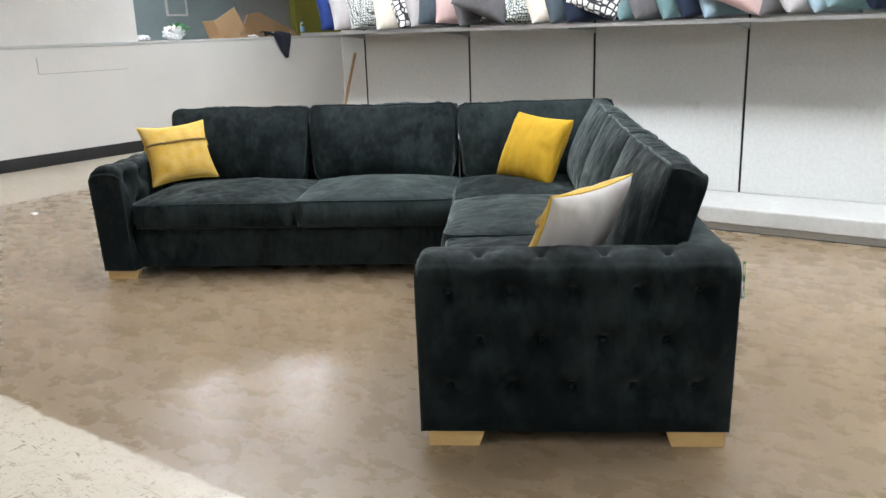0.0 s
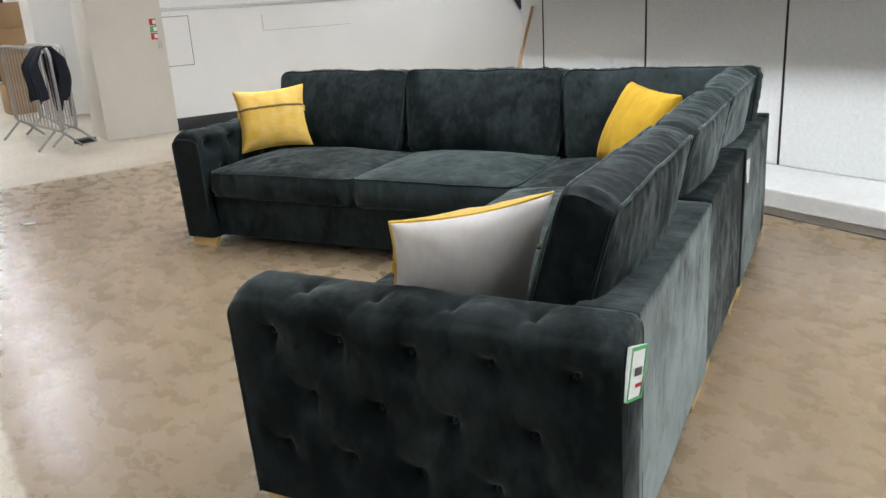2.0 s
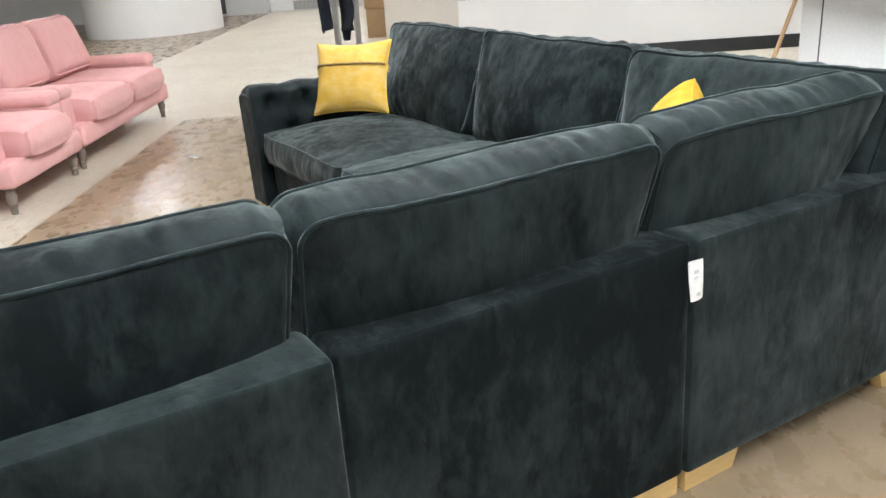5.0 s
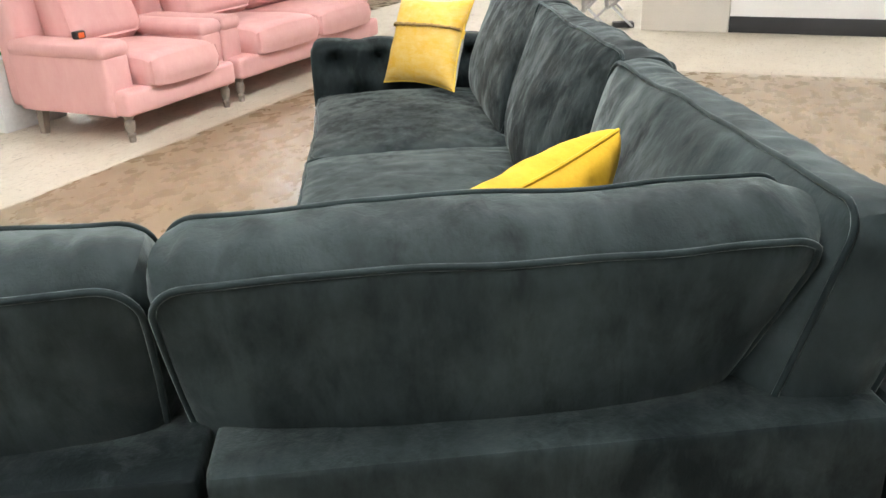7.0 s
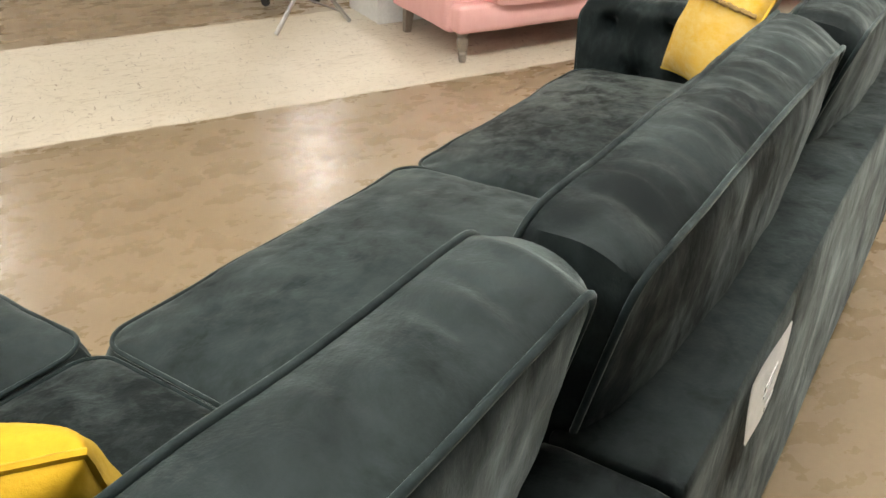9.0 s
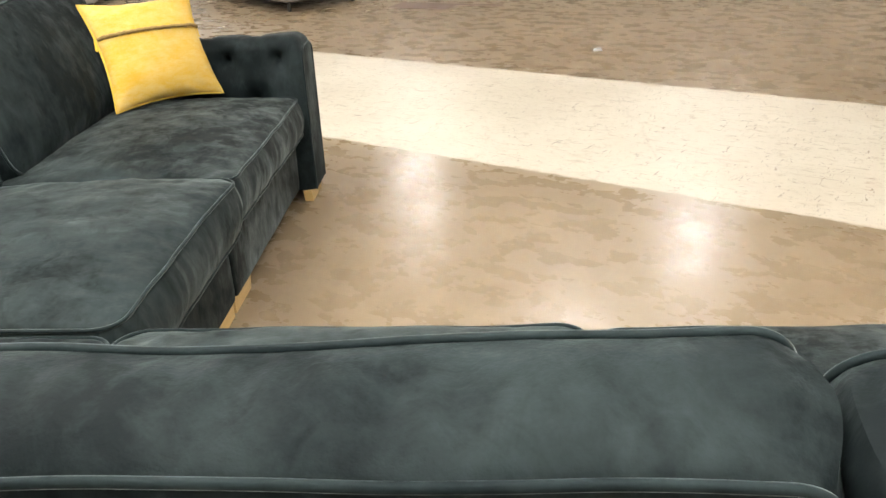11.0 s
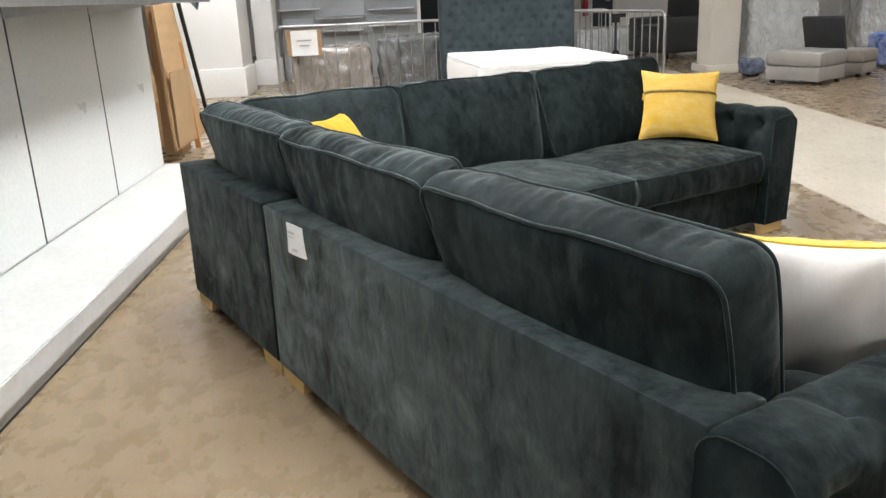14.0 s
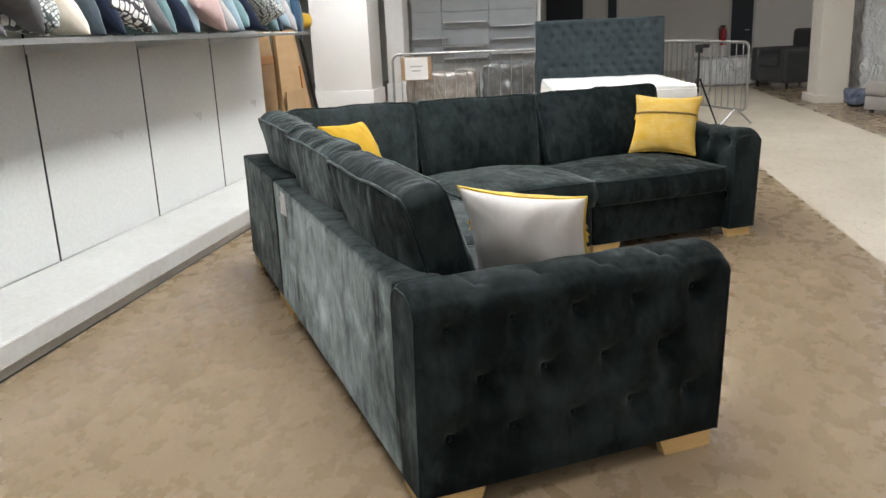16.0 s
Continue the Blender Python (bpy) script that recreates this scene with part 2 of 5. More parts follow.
BLACKMETAL = plain("black_metal", (0.02, 0.02, 0.021), rough=0.4, metal=0.5)
SKIRT = plain("black_skirting", (0.018, 0.018, 0.02), (0.03, 0.03, 0.032), 3.0, 0.45)
GALV = plain("galvanised_steel", (0.46, 0.455, 0.45), (0.34, 0.335, 0.33), 20.0, 0.34, metal=0.9, relief=0.08)
ALU = plain("brushed_aluminium", (0.72, 0.73, 0.75), (0.6, 0.61, 0.63), 20.0, 0.3, metal=1.0, relief=0.05)
GLASS = clear("shelf_glass", (0.86, 0.95, 0.93), 0.02)
PLASTIC = plain("clear_wrap_over_grey", (0.30, 0.30, 0.30), (0.62, 0.62, 0.62), 9.0, 0.12, relief=0.9, grain=18.0, rough2=0.2)
WHITEWRAP = plain("milky_plastic_sheet", (0.62, 0.63, 0.65), (0.82, 0.83, 0.84), 7.0, 0.14, relief=1.0, grain=14.0, rough2=0.22)
TAUPE = plain("taupe_upholstery", (0.25, 0.215, 0.185), (0.20, 0.17, 0.145), 4.0, 0.85, relief=0.4, grain=250.0, sheen=0.2)
GREYLEATHER = plain("grey_faux_leather", (0.34, 0.32, 0.30), (0.27, 0.255, 0.24), 4.0, 0.45, relief=0.3, grain=200.0)
DARKLEATHER = plain("charcoal_faux_leather", (0.045, 0.047, 0.05), (0.03, 0.03, 0.033), 4.0, 0.4, relief=0.3, grain=200.0)
SLATE = velvet("slate_blue_plush", (0.030, 0.041, 0.046), (0.046, 0.060, 0.066), 0.22, (0.6, 0.68, 0.72), 0.5, 6.0)
MATTRESS = plain("white_quilted_ticking", (0.80, 0.79, 0.77), (0.74, 0.73, 0.71), 6.0, 0.8, relief=0.5, grain=60.0)
CARD = plain("brown_cardboard", (0.40, 0.26, 0.14), (0.33, 0.21, 0.11), 4.0, 0.8, relief=0.2, grain=120.0)
ORANGEWOOD = plain("orange_pine", (0.50, 0.235, 0.075), (0.42, 0.19, 0.06), 6.0, 0.5, stretch=(5, 5, 1))
PLY = plain("raw_plywood", (0.46, 0.30, 0.155), (0.38, 0.235, 0.115), 3.0, 0.65, stretch=(1, 1, 4), grain=40.0)
PAPER = plain("white_card", (0.82, 0.82, 0.81), (0.78, 0.78, 0.77), 20.0, 0.6, relief=0.0)
INK = plain("grey_print", (0.42, 0.42, 0.43), rough=0.7, relief=0.0)
FAINT = plain("faint_print", (0.60, 0.60, 0.61), rough=0.7, relief=0.0)
GREENINK = plain("green_print", (0.10, 0.42, 0.16), rough=0.6, relief=0.0)
REDINK = plain("red_print", (0.55, 0.03, 0.03), rough=0.5, relief=0.0)
TEALWALL = plain("blue_grey_paint", (0.30, 0.37, 0.39), (0.26, 0.33, 0.35), 2.0, 0.6)
OLIVE = plain("olive_yellow_lit_tone", (0.33, 0.33, 0.06), (0.27, 0.27, 0.05), 2.0, 0.6)
CEILING = plain("white_ceiling_tile", (0.78, 0.78, 0.77), (0.73, 0.73, 0.72), 3.0, 0.8, relief=0.3, grain=90.0)
SLAT = plain("grey_slatwall", (0.36, 0.375, 0.385), (0.32, 0.335, 0.345), 3.0, 0.4)
NAVYCLOTH = plain("navy_cloth", (0.010, 0.013, 0.022), (0.016, 0.02, 0.03), 8.0, 0.95, relief=0.4, grain=200.0, sheen=0.02)
REDPAINT = plain("red_enamel", (0.5, 0.02, 0.02), rough=0.3, relief=0.0)
LEAF = plain("green_foil", (0.05, 0.25, 0.07), (0.03, 0.16, 0.05), 30.0, 0.4)
TUBEGLOW = emitter("lamp_diffuser", (0.94, 0.975, 1.0), LAMP)
# WARMGLOW is for the panel added in the alcove, no known lamp
WARMGLOW = emitter("yellow_glow", (1.0, 0.86, 0.35), 6.0)

# ---------- mesh helpers ----------
V = Vector


def quad_box(bm, a, b, bevel=0.0, seg=2):
    r = bmesh.ops.create_cube(bm, size=1.0)
    vs = r["verts"]
    for v in vs:
        v.co = V([a[i] + (v.co[i] + 0.5) * (b[i] - a[i]) for i in range(3)])
    if bevel:
        es = list({e for v in vs for e in v.link_edges})
        bmesh.ops.bevel(bm, geom=es, offset=bevel, segments=seg, profile=0.6, affect="EDGES", clamp_overlap=True)


def box(a, b, bevel=0.004, seg=2):
    bm = bmesh.new()
    quad_box(bm, a, b, bevel, seg)
    return bm


def boxes(*pairs, bevel=0.003):
    bm = bmesh.new()
    for a, b in pairs:
        quad_box(bm, a, b, bevel, 1)
    return bm


def sweep(bm, pts, r, n=8, closed=False, radii=None):
    """A round bar along points."""
    pts = [V(p) for p in pts]
    k = len(pts)
    rings = []
    prev = None
    for i, p in enumerate(pts):
        a = pts[(i - 1) % k] if (closed or i > 0) else p
        b = pts[(i + 1) % k] if (closed or i < k - 1) else p
        t = (b - a).normalized()
        if prev is None:
            side = t.orthogonal().normalized()
        else:
            side = (prev - t * prev.dot(t))
            side = side.normalized() if side.length > 1e-6 else t.orthogonal().normalized()
        prev = side
        up = t.cross(side)
        rad = radii[i] if radii else r
        rings.append([bm.verts.new(p + (side * math.cos(2 * math.pi * j / n) + up * math.sin(2 * math.pi * j / n)) * rad) for j in range(n)])
    for i in range(k if closed else k - 1):
        A, B = rings[i], rings[(i + 1) % k]
        for j in range(n):
            bm.faces.new((A[j], A[(j + 1) % n], B[(j + 1) % n], B[j]))
    if not closed:
        bm.faces.new(rings[0][::-1])
        bm.faces.new(rings[-1])


def bar(p0, p1, r, r1=None, n=20):
    bm = bmesh.new()
    sweep(bm, [p0, p1], r, n, radii=[r, r1 if r1 is not None else r])
    return bm


def pipe(pts, r, n=8, closed=False):
    bm = bmesh.new()
    sweep(bm, pts, r, n, closed)
    return bm


def lathe(profile, n=20):
    """Turned shape from (radius, height) pairs about z."""
    bm = bmesh.new()
    rings = [[bm.verts.new((r * math.cos(2 * math.pi * j / n), r * math.sin(2 * math.pi * j / n), z)) for j in range(n)] for r, z in profile]
    for A, B in zip(rings, rings[1:]):
        for j in range(n):
            bm.faces.new((A[j], A[(j + 1) % n], B[(j + 1) % n], B[j]))
    bm.faces.new(rings[0][::-1])
    bm.faces.new(rings[-1])
    return bm


def cube_skin(divs, f):
    """A closed skin: the surface of the cube [-1,1]^3, cut into divs, each point placed by f."""
    bm = bmesh.new()
    seen = {}

    def vert(s):
        key = tuple(round(c, 5) for c in s)
        if key not in seen:
            seen[key] = bm.verts.new(f(*s))
        return seen[key]
    for ax in range(3):
        i, j = [k for k in range(3) if k != ax]
        for sg in (-1, 1):
            for p in range(divs[i]):
                for q in range(divs[j]):
                    cs = []
                    for dp, dq in ((0, 0), (1, 0), (1, 1), (0, 1)):
                        s = [0, 0, 0]
                        s[ax] = sg
                        s[i] = -1 + 2 * (p + dp) / divs[i]
                        s[j] = -1 + 2 * (q + dq) / divs[j]
                        cs.append(vert(s))
                    bm.faces.new(cs)
    bmesh.ops.recalc_face_normals(bm, faces=bm.faces)
    return bm


def soft_box(a, b, r, step=0.06, lumps=0.004, freq=5.0, seed=0.0, puff=(0, 0, 0), taper=None):
    """An upholstered block: rounded edges, faces slightly domed and uneven."""
    a, b = V(a), V(b)
    size = b - a
    divs = [max(4, min(60, int(size[i] / step))) for i in range(3)]

    def f(sx, sy, sz):
        s = (sx, sy, sz)
        # more points near the edges
        w = [math.copysign(1 - (1 - abs(c)) ** 1.6, c) if abs(c) > 0 else 0.0 for c in s]
        p = V([a[i] + size[i] * (w[i] + 1) / 2 for i in range(3)])
        q = V([min(max(p[i], a[i] + r), b[i] - r) for i in range(3)])
        d = p - q
        if d.length > 1e-9:
            m = max(abs(c) for c in d)
            p = q + d.normalized() * (r if m >= r - 1e-6 else m)
        nrm = V([s[i] if abs(s[i]) > 0.999 else 0 for i in range(3)])
        if nrm.length:
            nrm.normalize()
        dome = 1.0
        for i in range(3):
            if abs(s[i]) < 0.999:
                dome *= (1 - s[i] ** 2) ** 0.6
        for i in range(3):
            p[i] += nrm[i] * puff[i] * dome
        p += nrm * lumps * noise.noise(p * freq + V((seed, seed * 1.7, 3.1)))
        if taper:
            p = taper(p)
        return p
    return cube_skin(divs, f)


WORLD = {}


def finish(bm, name, material, smooth=True, sharp=50.0):
    bmesh.ops.recalc_face_normals(bm, faces=bm.faces)
    if smooth:
        for fc in bm.faces:
            fc.smooth = True
        lim = radians(sharp if len(bm.faces) > 130 else 20.0)
        for e in bm.edges:
            if len(e.link_faces) == 2 and e.calc_face_angle(0) > lim:
                e.smooth = False
    me = bpy.data.meshes.new(name)
    bm.to_mesh(me)
    bm.free()
    me.materials.append(material)
    return me


def part(name, bm, material, parent, label="", m=None, smooth=True):
    """One mesh under a thing or a part, drawn in its parent's own axes."""
    if m is not None:
        bm.transform(m)
    ob = new(name, finish(bm, name, material, smooth))
    ob.parent = parent
    return tagged(ob, label)


def thing(name, m, label, category, group="", kind=""):
    ob = new(name)
    ob.empty_display_size = 0.1
    ob.matrix_basis = m
    return tagged(ob, label, category, group, kind)


def solid(name, bm, material, m, label, category, group="", kind="", smooth=True):
    """A thing of one mesh."""
    ob = new(name, finish(bm, name, material, smooth))
    ob.matrix_basis = m
    return tagged(ob, label, category, group, kind)


# ---------- floor, walls, ceiling ----------
U0, U1, N0, N1, TOP = -18.2, 19.0, -16.0, 8.0, 3.2
solid("floor", box((U0 - 0.2, N0 - 0.2, -0.2), (U1 + 0.2, N1 + 0.2, 0.0), 0), FLOOR, ROOM.copy(),
      "brown trowelled concrete floor with pale worn walkways", "floor", kind="structure", smooth=False)
bm = bmesh.new()
quad_box(bm, (U0, N0, TOP), (U1, N1, TOP + 0.15))
for k in range(61):
    u = U0 + 0.3 + k * 0.6
    quad_box(bm, (u - 0.012, N0, TOP - 0.006), (u + 0.012, N1, TOP - 0.0005))
for k in range(40):
    n = N0 + 0.3 + k * 0.6
    quad_box(bm, (U0, n - 0.012, TOP - 0.0055), (U1, n + 0.012, TOP - 0.001))
solid("ceiling", bm, CEILING, ROOM.copy(), "white suspended ceiling of mineral tiles", "ceiling", kind="structure", smooth=False)
solid("wall_far_west", box((U0 - 0.2, N0, 0), (U0, N1, TOP), 0), WHITEWALL, ROOM.copy(), "white painted shop wall", "wall", kind="structure", smooth=False)
solid("wall_east", box((U1, N0, 0), (U1 + 0.2, N1, TOP), 0), WHITEWALL, ROOM.copy(), "white painted shop wall", "wall", kind="structure", smooth=False)
solid("wall_south", box((U0, N0 - 0.2, 0), (U1, N0, TOP), 0), WHITEWALL, ROOM.copy(), "white painted shop wall", "wall", kind="structure", smooth=False)
solid("wall_far_north", box((U0, N1, 0), (U1, N1 + 0.2, TOP), 0), WHITEWALL, ROOM.copy(), "white painted shop wall", "wall", kind="structure", smooth=False)

# ceiling lights, out of view: three set by floor reflections, the rest added
lamp = thing("ceiling_light", room(-7.4, -2.9, TOP), "unseen square white recessed panel light, switched on", "ceiling light", "panel lights in the ceiling")
fr = bmesh.new()
for a, b in (((-0.3, -0.3, -0.012), (0.3, -0.275, -0.001)), ((-0.3, 0.275, -0.012), (0.3, 0.3, -0.001)),
             ((-0.3, -0.275, -0.012), (-0.275, 0.275, -0.001)), ((0.275, -0.275, -0.012), (0.3, 0.275, -0.001))):
    quad_box(fr, a, b)
part("frame", fr, ALU, lamp, smooth=False)
part("diffuser", box((-0.274, -0.274, -0.010), (0.274, 0.274, -0.007), 0), TUBEGLOW, lamp, "glowing white diffuser", smooth=False)
# (6.4, 0.3) and (8.3, 1.4) are added only to brighten the east side
for u, n in ((-15.8, -2.9), (-15.8, -6.4), (-15.8, 0.6), (-11.6, -2.9), (-11.6, -6.4), (-11.6, 0.6), (-7.4, -6.4), (-7.4, -9.9), (-9.0, 0.6),
             (-3.2, -6.4), (-3.2, -9.9), (1.0, -6.4), (1.0, -9.9), (5.2, -6.4), (5.2, -2.9), (9.4, -2.9), (5.2, -9.9), (9.4, -9.9), (9.4, 3.0), (14.0, -9.0), (6.4, 0.3), (8.3, 1.4),
             (-5.5, 2.4), (-6.9, 1.8), (-11.0, 4.0), (6.5, 3.0), (4.4, -0.1)):
    copy_thing(lamp, room(u, n, TOP))
# closer row, unseen: panels added in place of spots to light the display wall
for u in (-3.3, -2.1, -0.9, 0.3, 1.5, 2.7):
    copy_thing(lamp, room(u, -1.1, TOP))

# display wall with its deck, shelf and panels
WN = 0.91
solid("wall_north", box((-3.15, WN + 0.02, 0), (2.74, WN + 0.16, TOP - 0.01), 0), GLOSSWHITE, ROOM.copy(),
      "white display wall clad in glossy panels", "wall", kind="structure", smooth=False)
wall_north = bpy.data.objects["wall_north"]
JOINTS = [-3.15, -2.86, -1.715, -0.57, 0.575, 1.69, 2.74]
panel_meshes = {}
for a, b in zip(JOINTS, JOINTS[1:]):
    w = round(b - a - 0.016, 3)
    if w not in panel_meshes:
        panel_meshes[w] = finish(box((0, 0, 0.159), (w, 0.018, 2.9), 0.002, 1), "panel", GLOSSWHITE, False)
    for _ in (0,):
        ob = new("panel", panel_meshes[w])
        ob.parent = wall_north
        ob.location = (a + 0.008, WN, 0)
for a in JOINTS[1:-1]:
    part("upright", box((a - 0.007, WN - 0.001, 0.159), (a + 0.007, WN + 0.0195, 2.9), 0), BLACKMETAL, wall_north, "black slotted upright strip", smooth=False)
bm = bmesh.new()
quad_box(bm, (-3.15, 0.35, 0.05), (2.74, WN - 0.002, 0.158), 0.004, 1)
solid("plinth", bm, DECKWHITE, ROOM.copy(), "low worn white display deck", "plinth", kind="structure")
plinth = bpy.data.objects["plinth"]
part("toe_board", box((-3.13, 0.368, 0.0), (2.72, WN - 0.01, 0.0495), 0.002, 1), DECKWHITE, plinth, "white recessed toe board")
part("trim", box((-3.15, 0.344, 0.058), (2.74, 0.3495, 0.151), 0.001, 1), DECKWHITE, plinth, "white edging strip")
part("floor_joint", box((-3.13, 0.361, 0.0005), (2.72, 0.3675, 0.006), 0), BLACKMETAL, plinth, "dark gap line", smooth=False)

shelf = thing("display_shelf", ROOM @ pose(0, 0, 1.36), "long clear glass shelf on metal brackets", "shelf")
for a, b in zip((-3.15, -1.715, -0.57, 0.575, 1.69), (-1.715, -0.57, 0.575, 1.69, 2.66)):
    part("glass", box((a + 0.004, 0.40, 0.0), (b - 0.004, WN - 0.01, 0.010), 0.002, 1), GLASS, shelf, "clear glass pane")
part("front_rail", box((-3.15, 0.385, -0.014), (2.66, 0.399, 0.012), 0.002, 1), ALU, shelf, "brushed metal front strip")
for a in JOINTS[1:-1]:
    bm = bmesh.new()
    vs = [bm.verts.new((a + s, n, z)) for s in (-0.006, 0.006) for n, z in ((0.42, -0.002), (WN - 0.002, -0.002), (WN - 0.002, -0.06), (0.46, -0.018))]
    for q in ((0, 1, 2, 3), (7, 6, 5, 4), (0, 4, 5, 1), (1, 5, 6, 2), (2, 6, 7, 3), (3, 7, 4, 0)):
        bm.faces.new([vs[i] for i in q])
    part("bracket", bm, ALU, shelf, "metal bracket", smooth=False)

# half wall with hatch, skirting, ledge
HU = -6.85
PN = -1.14
bm = bmesh.new()
quad_box(bm, (HU - 0.25, PN, 0), (HU, N1 - 0.01, 1.30))
solid("wall_west", bm, WHITEWALL, ROOM.copy(), "white half wall with a ledge, scuffed", "wall", kind="structure", smooth=False)
solid("wall_west_upper", box((HU - 0.25, PN, 1.341), (HU - 0.03, 1.366, TOP - 0.01), 0), WHITEWALL, ROOM.copy(), "white wall above the ledge", "wall", kind="structure", smooth=False)
solid("ledge", box((HU - 0.27, PN + 0.001, 1.302), (HU + 0.012, N1 - 0.02, 1.34), 0.006), GLOSSWHITE, ROOM.copy(), "white ledge capping the half wall", "ledge", kind="structure")
solid("baseboard", box((HU + 0.001, PN + 0.001, 0.0), (HU + 0.02, N1 - 0.02, 0.14), 0.004), SKIRT, ROOM.copy(), "black skirting board", "baseboard", kind="structure")
hatch = thing("access_hatch", ROOM @ pose(HU + 0.001, -1.01, 0.98), "flush white access hatch with a dark gap", "hatch")
part("door", box((0.0, -0.16, -0.26), (0.008, 0.16, 0.26), 0.002, 1), WHITEWALL, hatch, smooth=False)
part("gap", boxes(((0, -0.166, 0.262), (0.003, 0.166, 0.267)), ((0, -0.166, -0.267), (0.003, 0.166, -0.262)), ((0, 0.162, -0.262), (0.003, 0.167, 0.262)), bevel=0), DARKLEATHER, hatch, "dark gap", smooth=False)
cover = thing("cover_panel", ROOM @ pose(HU + 0.001, 0.585, 1.1), "wide painted-over cover panel in the half wall", "panel")
part("panel", box((0.0, -0.565, -0.075), (0.003, 0.565, 0.12), 0.001, 1), WHITEWALL, cover, smooth=False)
part("gap", boxes(((0, -0.57, -0.081), (0.0025, 0.57, -0.0765)), ((0, -0.572, -0.075), (0.0025, -0.567, 0.10)), bevel=0), INK, cover, "fine shadow gap", smooth=False)

# pillars
solid("pillar_1", box((HU - 0.7, -1.92, 0), (HU + 0.05, PN - 0.002, TOP - 0.005), 0.01), CREAM, ROOM.copy(), "square cream painted pillar", "pillar", kind="structure")
solid("pillar_2", box((-10.5, -2.06, 0), (-9.7, -1.2, TOP - 0.005), 0.01), WHITEWALL, ROOM.copy(), "square white pillar", "pillar", kind="structure")


def clad_pillar(name, u0, u1, n0, n1, material):
    bm = bmesh.new()
    quad_box(bm, (u0, n0, 0), (u1, n1, TOP - 0.005), 0.01, 2)
    solid(name, bm, material, ROOM.copy(), "white boxed-in pillar with a deeper base", "pillar", kind="structure")
    part("base", box((u0 - 0.03, n0 - 0.03, 0), (u1 + 0.03, n1 + 0.03, 0.42), 0.012), material, bpy.data.objects[name], "scuffed boxed base")


clad_pillar("pillar_3", 8.95, 9.75, 1.46, 2.45, WHITEWALL)
clad_pillar("pillar_4", 10.6, 11.1, 1.22, 1.55, WHITEWALL)
bm = box((8.9, -6.02, 0), (9.5, -5.58, TOP - 0.005), 0.012)
solid("pillar_5", bm, CREAM, ROOM.copy(), "square cream painted pillar", "pillar", kind="structure")
part("base", box((8.84, -6.08, 0), (9.56, -5.52, 0.12), 0.01), CREAM, bpy.data.objects["pillar_5"], "plinth block")
bm = bmesh.new()
K = 28
lo = [bm.verts.new((-14.6 + 1.3 * math.cos(2 * math.pi * i / K), -6.9 + 1.3 * math.sin(2 * math.pi * i / K), 0)) for i in range(K)]
hi = [bm.verts.new((v.co.x, v.co.y, TOP - 0.005)) for v in lo]
for i in range(K):
    bm.faces.new((lo[i], lo[(i + 1) % K], hi[(i + 1) % K], hi[i]))
bm.faces.new(hi)
bm.faces.new(lo[::-1])
solid("pillar_6", bm, WHITEWALL, ROOM.copy(), "broad round white pillar", "pillar", kind="structure")


# ---------- the corner sofa ----------
def onA(a, b, z):
    return V((-a, -b, z))


def onB(a, b, z):
    return V((-b, -a, z))


def box_ab(side, a0, a1, b0, b1, z0, z1):
    p, q = side(a0, b0, z0), side(a1, b1, z1)
    return V([min(p[i], q[i]) for i in range(3)]), V([max(p[i], q[i]) for i in range(3)])


def cushion_shape(W, H, T, bulge_f, bulge_b, rc, seed, pleats=0.005, sag=0.0, waves=0.009, cut=0.0, narrow=0.0, puffy=0.010):
    """Box cushion: W wide (x), H high (z), T thick (y, front at -y), with pleated boxing."""
    def f(sx, sy, sz):
        x, z = W / 2 * sx, H / 2 * sz
        cx, cz = W / 2 - rc, H / 2 - rc
        dx, dz = abs(x) - cx, abs(z) - cz
        if dx > 0 and dz > 0:
            k = max(dx, dz) / math.hypot(dx, dz)
            x, z = math.copysign(cx + dx * k, x), math.copysign(cz + dz * k, z)
        y = T / 2 * sy
        side = max(abs(sx), abs(sz)) > 0.999
        dome = max(0.0, (1 - sx * sx) * (1 - sz * sz)) ** 0.55
        if abs(sy) > 0.999:
            full = bulge_f if sy < 0 else bulge_b
            low = 1 - sag * sz
            y += math.copysign(full * dome * low, sy)
            y += 0.006 * dome ** 0.3 * noise.noise(V((x * 5 + seed, z * 5, sy))) + 0.0025 * dome ** 0.3 * noise.noise(V((x * 16 + seed, z * 9, sy)))
            # creases that run in from the seams
            y += 0.007 * (1 - dome) * noise.noise(V((x * 22 + seed, z * 22, 4.0))) * dome ** 0.2
        if side:
            out = (1 - sy * sy)
            along = x if abs(sz) > 0.999 else z
            g = puffy * out + 0.55 * pleats * out * noise.noise(V((along * 11 + seed, y * 4, 7.7))) + 0.75 * pleats * out * noise.noise(V((along * 27 + seed, y * 9, 1.2))) + 0.35 * pleats * out ** 0.5 * noise.noise(V((along * 58 + seed, y * 14, 5.2)))
            if abs(sz) > 0.999:
                z += math.copysign(g, sz)
            if abs(sx) > 0.999:
                x += math.copysign(g, sx)
        # seams wander
        z += waves * (1.3 * noise.noise(V((x * 3.2 + seed, sy * 0.4, 0.3))) + 0.7 * noise.noise(V((x * 8 + seed, sy * 0.6, 2.3)))) * abs(sz)
        x += waves * 0.6 * noise.noise(V((z * 3.5 + seed, sy, 9.3))) * abs(sx)
        if narrow:
            x *= 1 - narrow * ((1 - sz) / 2) ** 1.6
        if cut:
            x -= cut * (1 - sz) / 2 * max(0.0, sx * math.copysign(1, cut)) ** 2
        return V((x, y, z))
    return f


